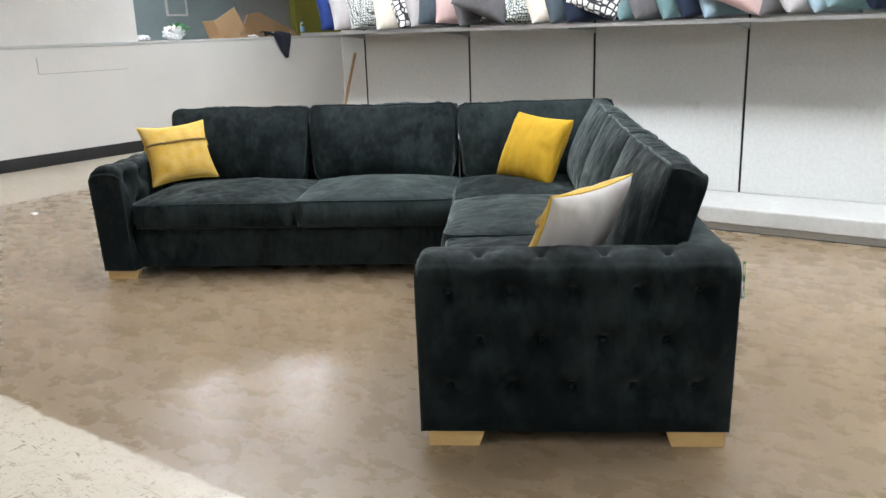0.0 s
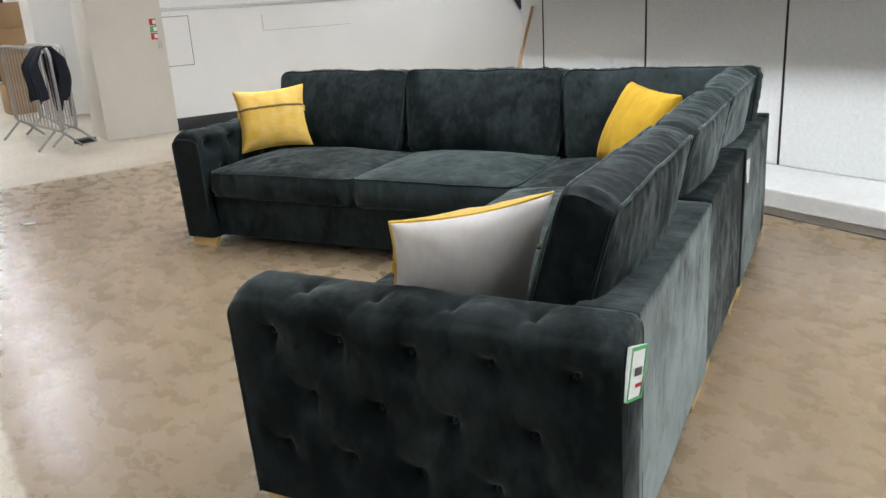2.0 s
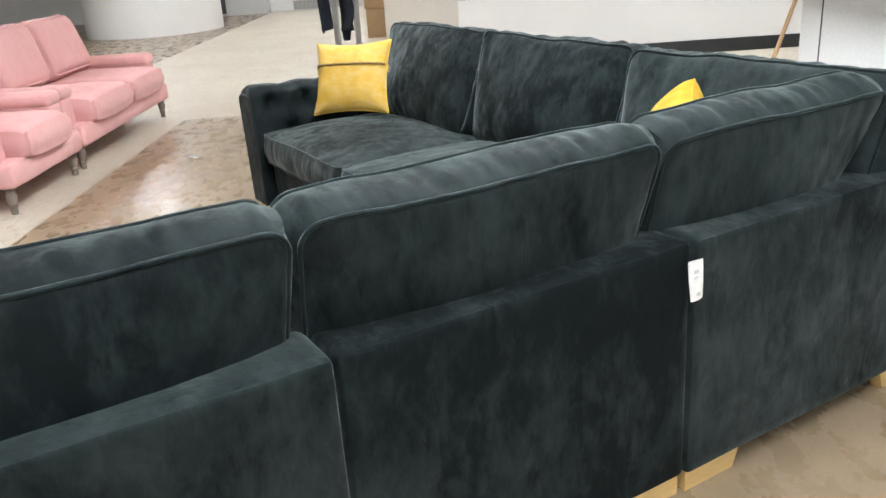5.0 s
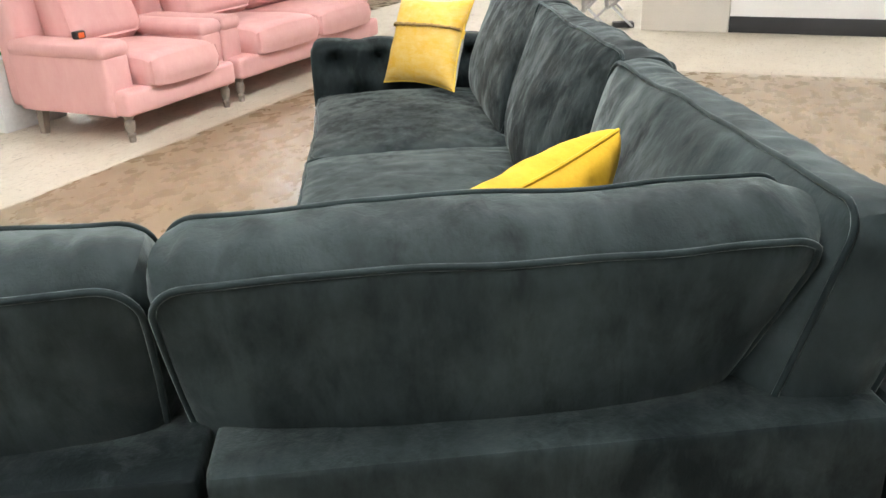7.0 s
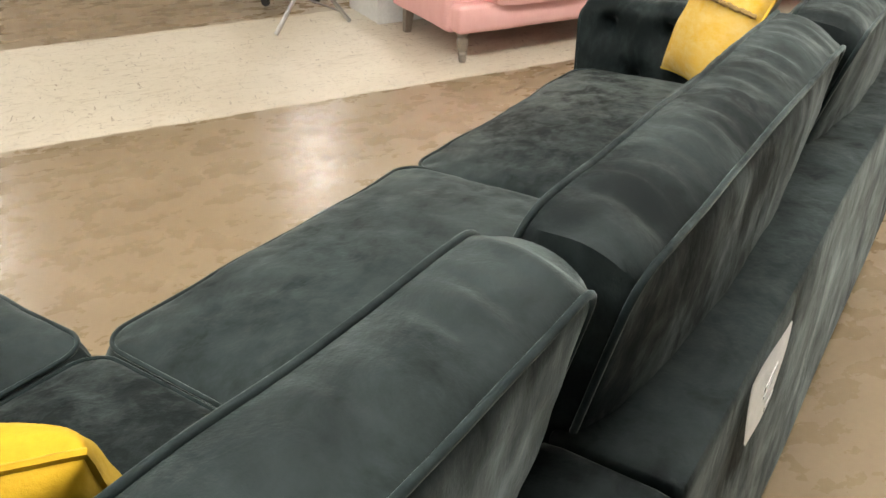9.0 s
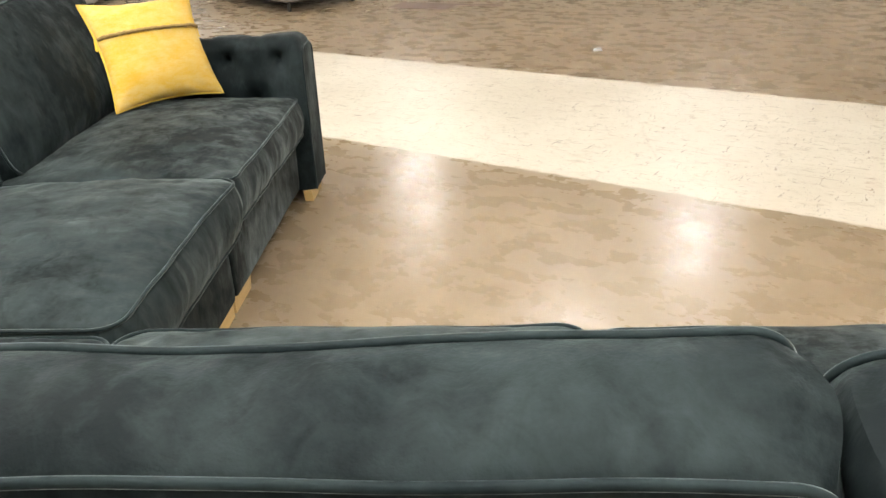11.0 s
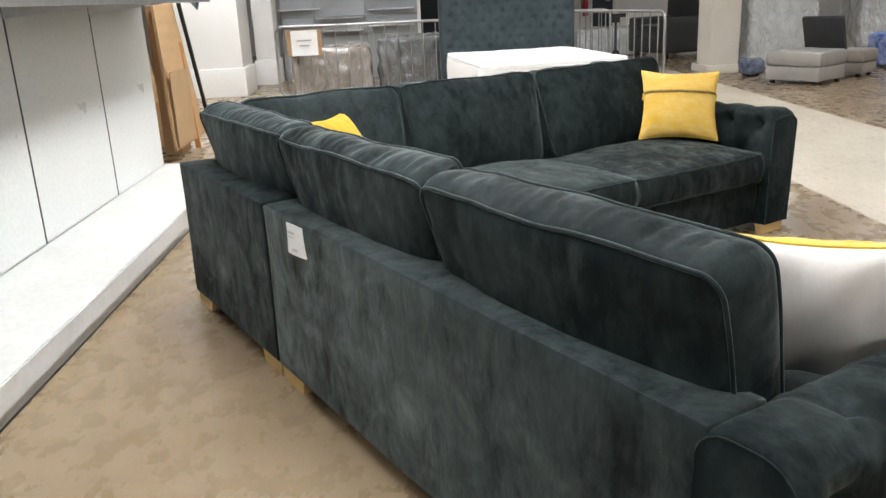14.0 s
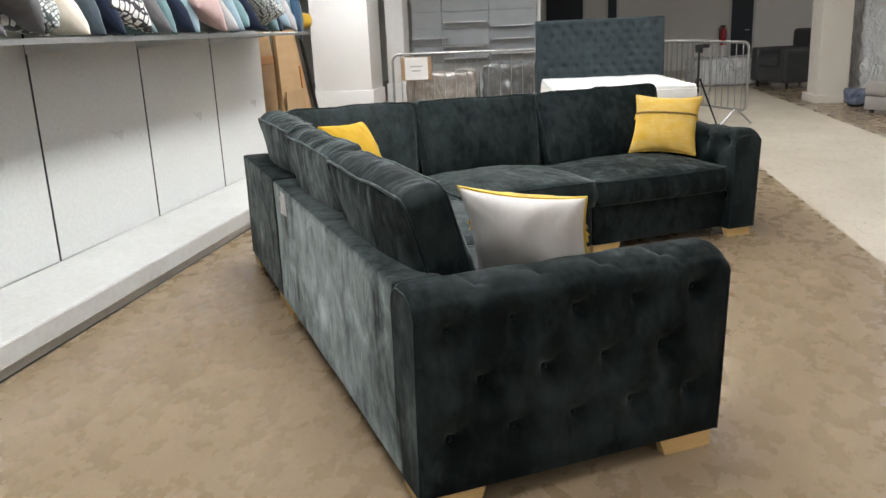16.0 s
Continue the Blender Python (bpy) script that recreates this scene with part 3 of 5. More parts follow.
def outline(f, sy, nx, nz):
    pts = [(-1 + 2 * i / nx, -1) for i in range(nx)] + [(1, -1 + 2 * i / nz) for i in range(nz)]
    pts += [(1 - 2 * i / nx, 1) for i in range(nx)] + [(-1, 1 - 2 * i / nz) for i in range(nz)]
    return [f(sx, sy, sz) for sx, sz in pts]


def put_cushion(parent, name, m, W, H, T, bf, bb, rc, seed, origin, pleats=0.005, sag=0.0, mat=None, pip=None, rp=0.0046, cut=0.0, narrow=0.0, puffy=0.010):
    f = cushion_shape(W, H, T, bf, bb, rc, seed, pleats, sag, cut=cut, narrow=narrow, puffy=puffy)
    nx, nz = max(20, int(W / 0.0095)), max(16, int(H / 0.012))
    bm = cube_skin((nx, 10, nz), f)
    shift = Matrix.Translation(-V(origin)) @ m
    ob = part(name, bm, mat or GREEN, parent, m=shift)
    for sy in (-1, 1):
        pm = pipe([p + V((0, 0.002 * sy, 0)) for p in outline(f, sy, nx, nz)], rp, 8, True)
        part("piping", pm, pip or PIPE, ob, m=shift)
    return ob


def frame_of(right, back, up, at):
    m = Matrix((right.normalized(), back.normalized(), up.normalized())).transposed().to_4x4()
    m.translation = at
    return m


def back_cushion(parent, side, a0, a1, origin, seed, btop=0.135, ztop=0.893, bbot=0.255, zbot=0.435, T=0.122, turn=0.0, mitre=0.0):
    """A back cushion leaning on the rail; a grows towards the arm."""
    lowc, topc = side((a0 + a1) / 2, bbot, zbot), side((a0 + a1) / 2, btop, ztop)
    up = (topc - lowc)
    H = up.length
    right = side(1, 0, 0) if side is onB else side(-1, 0, 0)
    back = up.normalized().cross(right.normalized())
    want = side(0, -1, 0)
    if back.dot(want) < 0:
        right = -right
        back = -back
    m = frame_of(right, back, up, (lowc + topc) / 2) @ Matrix.Rotation(radians(turn), 4, "Z")
    return put_cushion(parent, "back_cushion", m, abs(a1 - a0) - 0.006, H, T, 0.075, 0.055, 0.045, seed, origin, 0.010, 0.35, puffy=0.015, cut=mitre * (-1 if right.dot(side(1, 0, 0)) > 0 else 1), narrow=0.09)


def seat_cushion(parent, side, a0, a1, origin, seed, b0=0.26, b1=0.99, z0=0.305, z1=0.437, crown=0.062):
    c = side((a0 + a1) / 2, (b0 + b1) / 2, (z0 + z1) / 2)
    right, deep = side(1, 0, 0), side(0, 1, 0)
    if right.cross(deep).z < 0:
        right = -right
    # lying flat: its face (local -y) looks up
    back = V((0, 0, -1))
    up = back.cross(right)
    up = up if True else -up
    m = frame_of(right, back, right.cross(back), c)
    return put_cushion(parent, "seat_cushion", m, abs(a1 - a0) - 0.006, b1 - b0, z1 - z0, crown, 0.004, 0.06, seed, origin, 0.004, puffy=0.018)


def foot(parent, origin, corner, da, db):
    """An L-shaped oak bracket foot at a corner, arms running in da and db."""
    o = V(origin)
    c = V(corner) - o
    d, e = V(da), V(db)
    L, w = 0.19, 0.035
    bm = bmesh.new()
    rings = []
    for l, z in ((L, 0.056), (L - 0.02, 0.0)):
        rings.append([bm.verts.new(c + d * u + e * v + V((0, 0, z))) for u, v in ((0, 0), (l, 0), (l, w), (w, w), (w, l), (0, l))])
    bm.faces.new(rings[0])
    bm.faces.new(rings[1][::-1])
    for k in range(6):
        bm.faces.new((rings[0][k], rings[0][(k + 1) % 6], rings[1][(k + 1) % 6], rings[1][k]))
    part("foot", bm, OAK, parent, "pale oak bracket foot", smooth=False)


def tufted_arm(parent, side, a_out, origin, seed):
    """Sofa arm: a padded slab with a rolled top, buttoned all over; a_out is its outer face."""
    TH, TOPZ, Z0, R = 0.205, 0.668, 0.056, 0.075
    # profile from the outer foot over the top to the inner foot: (inward, z, normal)
    prof = []
    h = TOPZ - R
    n1 = 54
    for i in range(n1):
        z = Z0 + (h - Z0) * i / n1
        prof.append((0.026 * (1 - (z - Z0) / (h - Z0)), z, (-1, 0)))
    for i in range(13):
        t = math.pi / 2 * i / 12
        prof.append((R - R * math.cos(t), h + R * math.sin(t), (-math.cos(t), math.sin(t))))
    for i in range(1, 4):
        prof.append((R + (TH - 2 * R - 0.02) * i / 4, TOPZ, (0, 1)))
    R2 = 0.065
    for i in range(11):
        t = math.pi / 2 * i / 10
        prof.append((TH - 0.02 - R2 + R2 * math.sin(t), TOPZ - R2 + R2 * math.cos(t), (math.sin(t), math.cos(t))))
    for i in range(1, 26):
        z = TOPZ - R2 - (TOPZ - R2 - Z0) * i / 25
        prof.append((TH - 0.02 + 0.02 * i / 25, z, (1, 0)))
    arc = [0.0]
    for p, q in zip(prof, prof[1:]):
        arc.append(arc[-1] + math.hypot(q[0] - p[0], q[1] - p[1]))
    rows = []
    for r in range(7):
        s = 0.15 + 0.167 * r
        cols = [0.09 + 0.2 * k for k in range(5)] if r % 2 == 0 else [0.19 + 0.2 * k for k in range(4)]
        rows.append((s, cols))
    tufts = [(s, c) for s, cols in rows for c in cols]
    B0, B1 = -0.012, 1.0
    nb = 120
    bm = bmesh.new()
    grid = []
    for i in range(nb + 1):
        b = B0 + (B1 - B0) * i / nb
        edge = min(b - B0, B1 - b)
        line = []
        for (w, z, nn), s in zip(prof, arc):
            best = min((math.hypot(s - ts, b - tb) for ts, tb in tufts), default=1)
            fade = min(1.0, edge / 0.05) * min(1.0, max(0.0, s / 0.06))
            upper = 0.28 if z > TOPZ - 0.03 else 1.0
            d = 0.015 * upper * fade * (1 - math.exp(-(best / 0.085) ** 2)) - 0.062 * upper * fade * math.exp(-(best / 0.030) ** 1.15)
            # pulled folds between neighbouring buttons
            for (ts, tb) in tufts:
                if abs(s - ts) < 0.175 and abs(b - tb) < 0.11:
                    for sg in (-1, 1):
                        ex, ey = 0.167, 0.1 * sg
                        t = ((s - ts) * ex + (b - tb) * ey) / (ex * ex + ey * ey)
                        if 0 < t < 1:
                            dist = abs((s - ts) * ey - (b - tb) * ex) / math.hypot(ex, ey)
                            d -= 0.009 * fade * math.exp(-(dist / 0.008) ** 2) * (1 - 0.8 * math.sin(math.pi * t))
            d += 0.003 * noise.noise(V((s * 9 + seed, b * 9, 2.0))) * fade
            # front and rear top corners are rounded off
            drop = 0.0
            rr = 0.04 if b < 0.5 else 0.014
            if edge < rr:
                drop = rr - math.sqrt(max(0.0, rr ** 2 - (rr - edge) ** 2))
                zf = max(0.0, min(1.0, (z - (TOPZ - 0.09)) / 0.09))
                drop *= zf
            line.append(bm.verts.new(side(a_out - (w + nn[0] * d), 1.0 - b, z + nn[1] * d - drop) - V(origin)))
        grid.append(line)
    for i in range(nb):
        for j in range(len(prof) - 1):
            bm.faces.new((grid[i][j], grid[i + 1][j], grid[i + 1][j + 1], grid[i][j + 1]))
    bm.faces.new(grid[0])
    bm.faces.new(grid[-1][::-1])
    bm.faces.new([ln[0] for ln in grid] + [ln[-1] for ln in grid][::-1])
    ob = part("arm", bm, GREEN, parent, "deep-buttoned velvet arm")
    # piping round the front and rear panels
    for b in (-0.012, 1.0):
        pts = []
        for (w, z, nn), s in zip(prof, arc):
            zf = max(0.0, min(1.0, (z - (TOPZ - 0.09)) / 0.09))
            pts.append(side(a_out - w, 1.0 - b, z - (0.04 if b < 0 else 0.014) * zf) - V(origin))
        part("piping", pipe(pts, 0.0045 if b < 0 else 0.0016, 6), PIPE, ob)
    # covered buttons
    for r, (s, cols) in enumerate(rows[:4]):
        for c in cols:
            k = min(range(len(arc)), key=lambda i: abs(arc[i] - s))
            w, z, nn = prof[k]
            at = side(a_out - (w - nn[0] * 0.047), 1.0 - c, z - nn[1] * 0.047) - V(origin)
            bb = bmesh.new()
            bmesh.ops.create_icosphere(bb, subdivisions=1, radius=0.009)
            bb.transform(Matrix.Translation(at))
            part("button", bb, PIPE, ob)
    return ob


def rail(parent, side, a0, a1, origin, seed, top=0.66, thick=0.155, front=0.0):
    p, q = box_ab(side, a0 + 0.003, a1 - 0.003, front, thick, 0.056, top)
    bm = soft_box(p - V(origin), q - V(origin), 0.012, 0.035, 0.004, 3.0, seed)
    part("back_rail", bm, GREEN, parent)


def base(parent, side, a0, a1, origin, seed):
    p, q = box_ab(side, a0 + 0.003, a1 - 0.003, 0.157, 0.945, 0.056, 0.294)
    bm = soft_box(p - V(origin), q - V(origin), 0.014, 0.05, 0.003, 4.0, seed)
    part("base", bm, GREEN, parent)


GROUP = "sections of the corner sofa"
LA, LB, S1, S2, SA = 3.095, 2.99, 1.847, 0.996, 1.022
AX, AY = V((1, 0, 0)), V((0, 1, 0))

# two-seat section with an arm
org = V((-2.0, -0.5, 0))
s2 = thing("sofa_section", Matrix.Translation(org), "two-seat dark green velvet sofa section with a buttoned arm", "sofa section", GROUP)
rail(s2, onA, SA, LA - 0.16, org, 1.0)
base(s2, onA, SA, LA - 0.19, org, 2.0)
tufted_arm(s2, onA, LA, org, 3.0)
back_cushion(s2, onA, SA + 0.005, 1.985, org, 11.0)
back_cushion(s2, onA, 1.99, 2.90, org, 12.0, btop=0.115)
seat_cushion(s2, onA, SA - 0.005, 1.915, org, 13.0, b1=1.0, z1=0.445)
seat_cushion(s2, onA, 1.92, 2.885, org, 14.0)
foot(s2, org, (-LA + 0.03, -0.99, 0), AX, AY)
foot(s2, org, (-LA + 0.03, -0.015, 0), AX, -AY)
foot(s2, org, (-SA - 0.01, -0.93, 0), -AX, AY)
foot(s2, org, (-SA - 0.01, -0.01, 0), -AX, -AY)

# corner section
org = V((-0.5, -0.5, 0))
s0 = thing("sofa_section", Matrix.Translation(org), "square dark green velvet corner sofa section", "sofa section", GROUP)
rail(s0, onA, 0.0, SA, org, 4.0)
rail(s0, onB, 0.158, S2, org, 5.0)
p, q = box_ab(onA, 0.16, SA - 0.004, 0.16, 0.99, 0.056, 0.298)
part("base", soft_box(p - org, q - org, 0.014, 0.05, 0.003, 4.0, 6.0), GREEN, s0)
back_cushion(s0, onA, 0.045, SA - 0.005, org, 15.0, btop=0.165, bbot=0.285)
back_cushion(s0, onB, 0.25, 1.036, org, 16.0, btop=0.115, ztop=0.895, mitre=0.13)
seat_cushion(s0, onA, 0.26, SA - 0.01, org, 17.0, b0=0.26, b1=0.995)
foot(s0, org, (-0.01, -0.01, 0), -AX, -AY)
foot(s0, org, (-SA + 0.01, -0.01, 0), AX, -AY)
foot(s0, org, (-0.01, -S2 + 0.01, 0), -AX, AY)

# armless section
org = V((-0.5, -1.42, 0))
s1 = thing("sofa_section", Matrix.Translation(org), "armless single-seat dark green velvet sofa section", "sofa section", GROUP)
rail(s1, onB, S2, S1, org, 7.0, front=0.006)
base(s1, onB, S2, S1, org, 8.0)
back_cushion(s1, onB, 1.042, S1 + 0.02, org, 18.0, btop=0.12)
seat_cushion(s1, onB, S2 + 0.0, S1 - 0.002, org, 19.0, b1=1.01, z1=0.45)
foot(s1, org, (-0.016, -S2 - 0.01, 0), -AX, -AY)
foot(s1, org, (-0.016, -S1 + 0.01, 0), -AX, AY)
foot(s1, org, (-0.93, -S1 + 0.01, 0), AX, AY)

# single-seat section with an arm
org = V((-0.5, -2.4, 0))
s3 = thing("sofa_section", Matrix.Translation(org), "single-seat dark green velvet sofa section with a buttoned arm", "sofa section", GROUP)
rail(s3, onB, S1, LB - 0.15, org, 9.0)
base(s3, onB, S1, LB - 0.19, org, 10.0)
tufted_arm(s3, onB, LB, org, 23.0)
back_cushion(s3, onB, S1 + 0.025, LB - 0.19, org, 20.0, btop=0.125)
seat_cushion(s3, onB, S1 + 0.003, LB - 0.2, org, 21.0)
foot(s3, org, (-0.99, -LB + 0.03, 0), AX, AY)
foot(s3, org, (-0.012, -LB + 0.03, 0), -AX, AY)
foot(s3, org, (-0.012, -S1 - 0.01, 0), -AX, -AY)
foot(s3, org, (-0.93, -S1 - 0.01, 0), AX, -AY)


# ---------- scatter cushions ----------
def pillow_shape(W, H, T, seed, ears=0.085, plump=0.42, folds=1.0, pucker=13.0):
    def f(sx, sz, sg):
        x = W / 2 * sx * (1 - ears * (1 - sz * sz) * abs(sx))
        z = H / 2 * sz * (1 - ears * (1 - sx * sx) * abs(sz))
        d = max(0.0, (1 - sx * sx) * (1 - sz * sz))
        y = sg * T / 2 * d ** plump
        edge = max(abs(sx), abs(sz))
        y += sg * 0.010 * d ** 0.3 * noise.noise(V((x * 7 + seed, z * 7, sg))) * edge
        # gathers that run in from the seams
        y += sg * 0.034 * folds * d ** 0.4 * max(0.0, abs(sz) - 0.2) * noise.noise(V((x * pucker + z * 5 + seed, z * 3, 8.0 + sg)))
        y += sg * 0.024 * folds * d ** 0.4 * max(0.0, abs(sx) - 0.25) * noise.noise(V((x * 3, z * pucker + x * 6 + seed, 2.0 + sg)))
        # pulls that run in from the corners
        c = min(math.hypot(1 - abs(sx), 1 - abs(sz)), 1.0)
        y += sg * 0.012 * (1 - c) * d ** 0.35 * noise.noise(V((math.atan2(1.001 - abs(sz), 1.001 - abs(sx)) * 5 + seed, sx + sz, 3.0)))
        y += sg * 0.006 * d ** 0.3 * noise.noise(V((x * 19 + seed, z * 6, sg * 2)))
        return V((x, y, z))
    return f


def half_skin(f, sg, n=26):
    bm = bmesh.new()
    curve = lambda i: math.sin(math.pi / 2 * (-1 + 2 * i / n))
    g = [[bm.verts.new(f(curve(i), curve(j), sg)) for j in range(n + 1)] for i in range(n + 1)]
    for i in range(n):
        for j in range(n):
            bm.faces.new((g[i][j], g[i + 1][j], g[i + 1][j + 1], g[i][j + 1]))
    return bm


def pillow(m, label, front, back, W=0.43, H=0.43, T=0.15, seed=0.0, cord=None, braid=False, group="", n=26, plump=0.42, ears=0.11, folds=1.0, pucker=13.0):
    """A scatter cushion: front at -y, cord all round, base at its middle."""
    ob = thing("scatter_cushion", m, label, "cushion", group)
    f = pillow_shape(W, H, T, seed, ears, plump, folds, pucker)
    part("front", half_skin(f, -1, n), front, ob)
    part("back", half_skin(f, 1, n), back, ob)
    if cord:
        k = 24
        pts = [f(-1 + 2 * i / k, -1, 0) for i in range(k)] + [f(1, -1 + 2 * i / k, 0) for i in range(k)]
        pts += [f(1 - 2 * i / k, 1, 0) for i in range(k)] + [f(-1, 1 - 2 * i / k, 0) for i in range(k)]
        part("piping", pipe(pts, 0.0045, 6, True), cord, ob, "contrast piping")
    if braid:
        random.seed(int(seed * 7))
        pts = [f(-0.99 + 1.98 * i / 60, 0.31 + 0.012 * noise.noise(V((i * 0.21 + seed, 0, 0))), -1) + V((0, -0.006, random.uniform(-0.002, 0.002))) for i in range(61)]
        part("braid", pipe(pts, 0.0065, 6), BRAID, ob, "brown fringed braid")
        for sx in (-1, 1):
            bm = bmesh.new()
            for k in range(7):
                p = f(sx * 0.995, 0.24 + 0.02 * k, 0)
                sweep(bm, [p, p + V((sx * 0.008, random.uniform(-0.004, 0.004), -0.008)), p + V((sx * random.uniform(0.006, 0.014), random.uniform(-0.005, 0.005), -0.022))], 0.0024, 5)
            part("tassel", bm, YELLOWPIPE, ob, "yellow yarn tassel")
    return ob


def stood(tl, tr, bl, lift=0.0):
    """The pose of a cushion from three corners; its front looks along right x up."""
    tl, tr, bl = V(tl), V(tr), V(bl)
    right = (tr - tl)
    up = tl - bl
    up = up - right * (up.dot(right) / right.length_squared)
    back = up.cross(right)
    return frame_of(right, back, up, (tr + bl) / 2 + V((0, 0, lift))), right.length, up.length


m, w, h = stood((-2.97, -0.60, 0.838), (-2.655, -0.325, 0.85), (-2.855, -0.695, 0.495))
pillow(m, "yellow jacquard scatter cushion with a brown braid, grey reverse", MUSTARD_W, GREYSATIN, w, h + 0.003, 0.15, 1.3, YELLOWPIPE, True, "scatter cushions on the sofa", 34)
m, w, h = stood((-0.287, -2.59, 0.851), (-0.583, -2.895, 0.837), (-0.394, -2.44, 0.495))
pillow(m, "yellow jacquard scatter cushion with a brown braid, grey reverse", MUSTARD_W, GREYSATIN, w, h + 0.003, 0.15, 2.9, YELLOWPIPE, True, "scatter cushions on the sofa", 34)
m, w, h = stood((-0.64, -0.324, 0.852), (-0.345, -0.637, 0.828), (-0.758, -0.457, 0.487))
pillow(m, "plain mustard velvet scatter cushion in the sofa's corner", MUSTARD, MUSTARD, w + 0.01, h + 0.005, 0.19, 5.2, MUSTARD, False, "scatter cushions on the sofa", 48, plump=0.33, ears=0.07, folds=0.6, pucker=19.0)


# tags hanging on the sofa
def tag(m, label, w, h, trim=None, string=True):
    ob = thing("label_tag", m, label, "tag")
    bm = bmesh.new()
    k = 8
    rows_ = [[bm.verts.new((w * (i / k - 0.5), 0.004 * math.sin(i / k * 3 + j / k * 2) + s, h * (j / k - 0.5))) for i in range(k + 1) for j in range(k + 1)] for s in (0.0, 0.0012)]
    for s, vs in enumerate(rows_):
        for i in range(k):
            for j in range(k):
                bm.faces.new([vs[c] for c in (i * (k + 1) + j, (i + 1) * (k + 1) + j, (i + 1) * (k + 1) + j + 1, i * (k + 1) + j + 1)])
    card = part("card", bm, PAPER, ob)
    if trim:
        part("border", boxes(((-w / 2, 0.006, h / 2 - 0.008), (w / 2, 0.0075, h / 2)), ((-w / 2, 0.006, -h / 2), (w / 2, 0.0075, -h / 2 + 0.006)), ((w / 2 - 0.005, 0.006, -h / 2), (w / 2, 0.0075, h / 2)), ((-w / 2, 0.006, -h / 2), (-w / 2 + 0.005, 0.0075, h / 2)), bevel=0), trim, ob, "green printed border", smooth=False)
        part("print", boxes(((-0.02, 0.0065, -0.005), (0.012, 0.008, 0.012)), bevel=0), DARKLEATHER, ob, "dark printed block", smooth=False)
        part("print", boxes(((-0.025, 0.0065, -0.03), (0.002, 0.008, -0.022)), bevel=0), REDINK, ob, "red printed bar", smooth=False)
    else:
        for x0, x1, z0, z1 in ((-0.07, 0.3, 0.02, 0.028), (0.0, 0.3, 0.008, 0.012), (-0.13, 0.13, -0.035, -0.027)):
            part("print", box((x0 * w, 0.0065, z0), (x1 * w, 0.0075, z1), 0), FAINT, ob, "faint printed bar", smooth=False)
    if string:
        part("string", pipe([(-0.25 * w, 0.002, h / 2 - 0.004), (-0.26 * w, -0.002, h / 2 + 0.02), (-0.2 * w, -0.01, h / 2 + 0.045)], 0.0012, 5), INK, ob, "thin cord")
    return ob


tag(Matrix.Translation((-1.328, 0.009, 0.598)) @ pose(0, 0, 0, 0, 4, 0), "white printed card tag hanging on the sofa's back", 0.15, 0.10, None, False)
tag(pose(0.014, -2.945, 0.575, 0, -14, -101), "white card tag with a green border on the sofa's back", 0.075, 0.115, GREENINK, False)
tag(pose(0.010, -1.005, 0.575, 0, 5, -90), "white fabric care label in the sofa's seam", 0.036, 0.095, None, False)


# ---------- the pink sofas ----------
def turned_leg(parent, at):
    bm = lathe([(0.018, 0.0), (0.021, 0.02), (0.019, 0.03), (0.026, 0.045), (0.020, 0.058), (0.030, 0.085), (0.031, 0.12), (0.024, 0.135), (0.032, 0.15), (0.032, 0.16)], 14)
    part("leg", bm, GREYWOOD, parent, "turned grey oak leg", m=Matrix.Translation(at))


def square_leg(parent, at, lean):
    bm = bmesh.new()
    sweep(bm, [(0, 0, 0.16), (lean, 0, 0.0)], 0.03, 4, radii=[0.04, 0.026])
    part("leg", bm, GREYWOOD, parent, "splayed grey oak leg", m=Matrix.Translation(at))


def pink_seat(name, m, label, width, seats, cat, marker=False):
    """Low traditional seat with turned front legs; front looks along +y, x from 0 to width."""
    ob = thing(name, m, label, cat, "pink sofas side by side")
    D = 0.98
    part("base", soft_box((0.02, -D + 0.1, 0.155), (width - 0.02, -0.005, 0.30), 0.03, 0.06, 0.003, 5.0, 3.0), PINK, ob)
    aw = 0.19
    for k, x in enumerate((0.0, width - aw)):
        arm = part("arm", soft_box((x, -D + 0.12, 0.15), (x + aw, -0.10, 0.50), 0.03, 0.06, 0.004, 5.0, 5.0 + k), PINK, ob)
        part("arm_roll", soft_box((x - 0.015, -D + 0.12, 0.47), (x + aw + 0.015, -0.085, 0.565), 0.045, 0.05, 0.004, 6.0, 6.0 + k), PINK, arm, "padded arm top")
    part("backrest", soft_box((0.03, -D + 0.0, 0.15), (width - 0.03, -D + 0.18, 0.80), 0.05, 0.06, 0.004, 4.0, 7.0), PINK, ob)
    w = (width - 2 * aw) / seats
    for k in range(seats):
        x = aw + k * w
        part("seat_cushion", soft_box((x + 0.004, -D + 0.2, 0.302), (x + w - 0.004, 0.035, 0.44), 0.062, 0.035, 0.008, 4.0, 8.0 + k, (0, 0.03, 0.05)), PINK, ob, "plump feather seat cushion")
        bc = soft_box((x + 0.01, -0.11, 0.0), (x + w - 0.01, 0.11, 0.47), 0.09, 0.035, 0.012, 4.0, 12.0 + k, (0, 0.04, 0.01))
        part("back_cushion", bc, PINK, ob, "slouching feather back cushion", m=Matrix.Translation((0, -D + 0.34, 0.47)) @ Matrix.Rotation(radians(16), 4, "X"))
    for x in (0.075, width - 0.075):
        turned_leg(ob, (x, -0.075, 0.0))
        square_leg(ob, (x, -D + 0.22, 0.0), -0.02 if x < 0.2 else 0.02)
    return ob


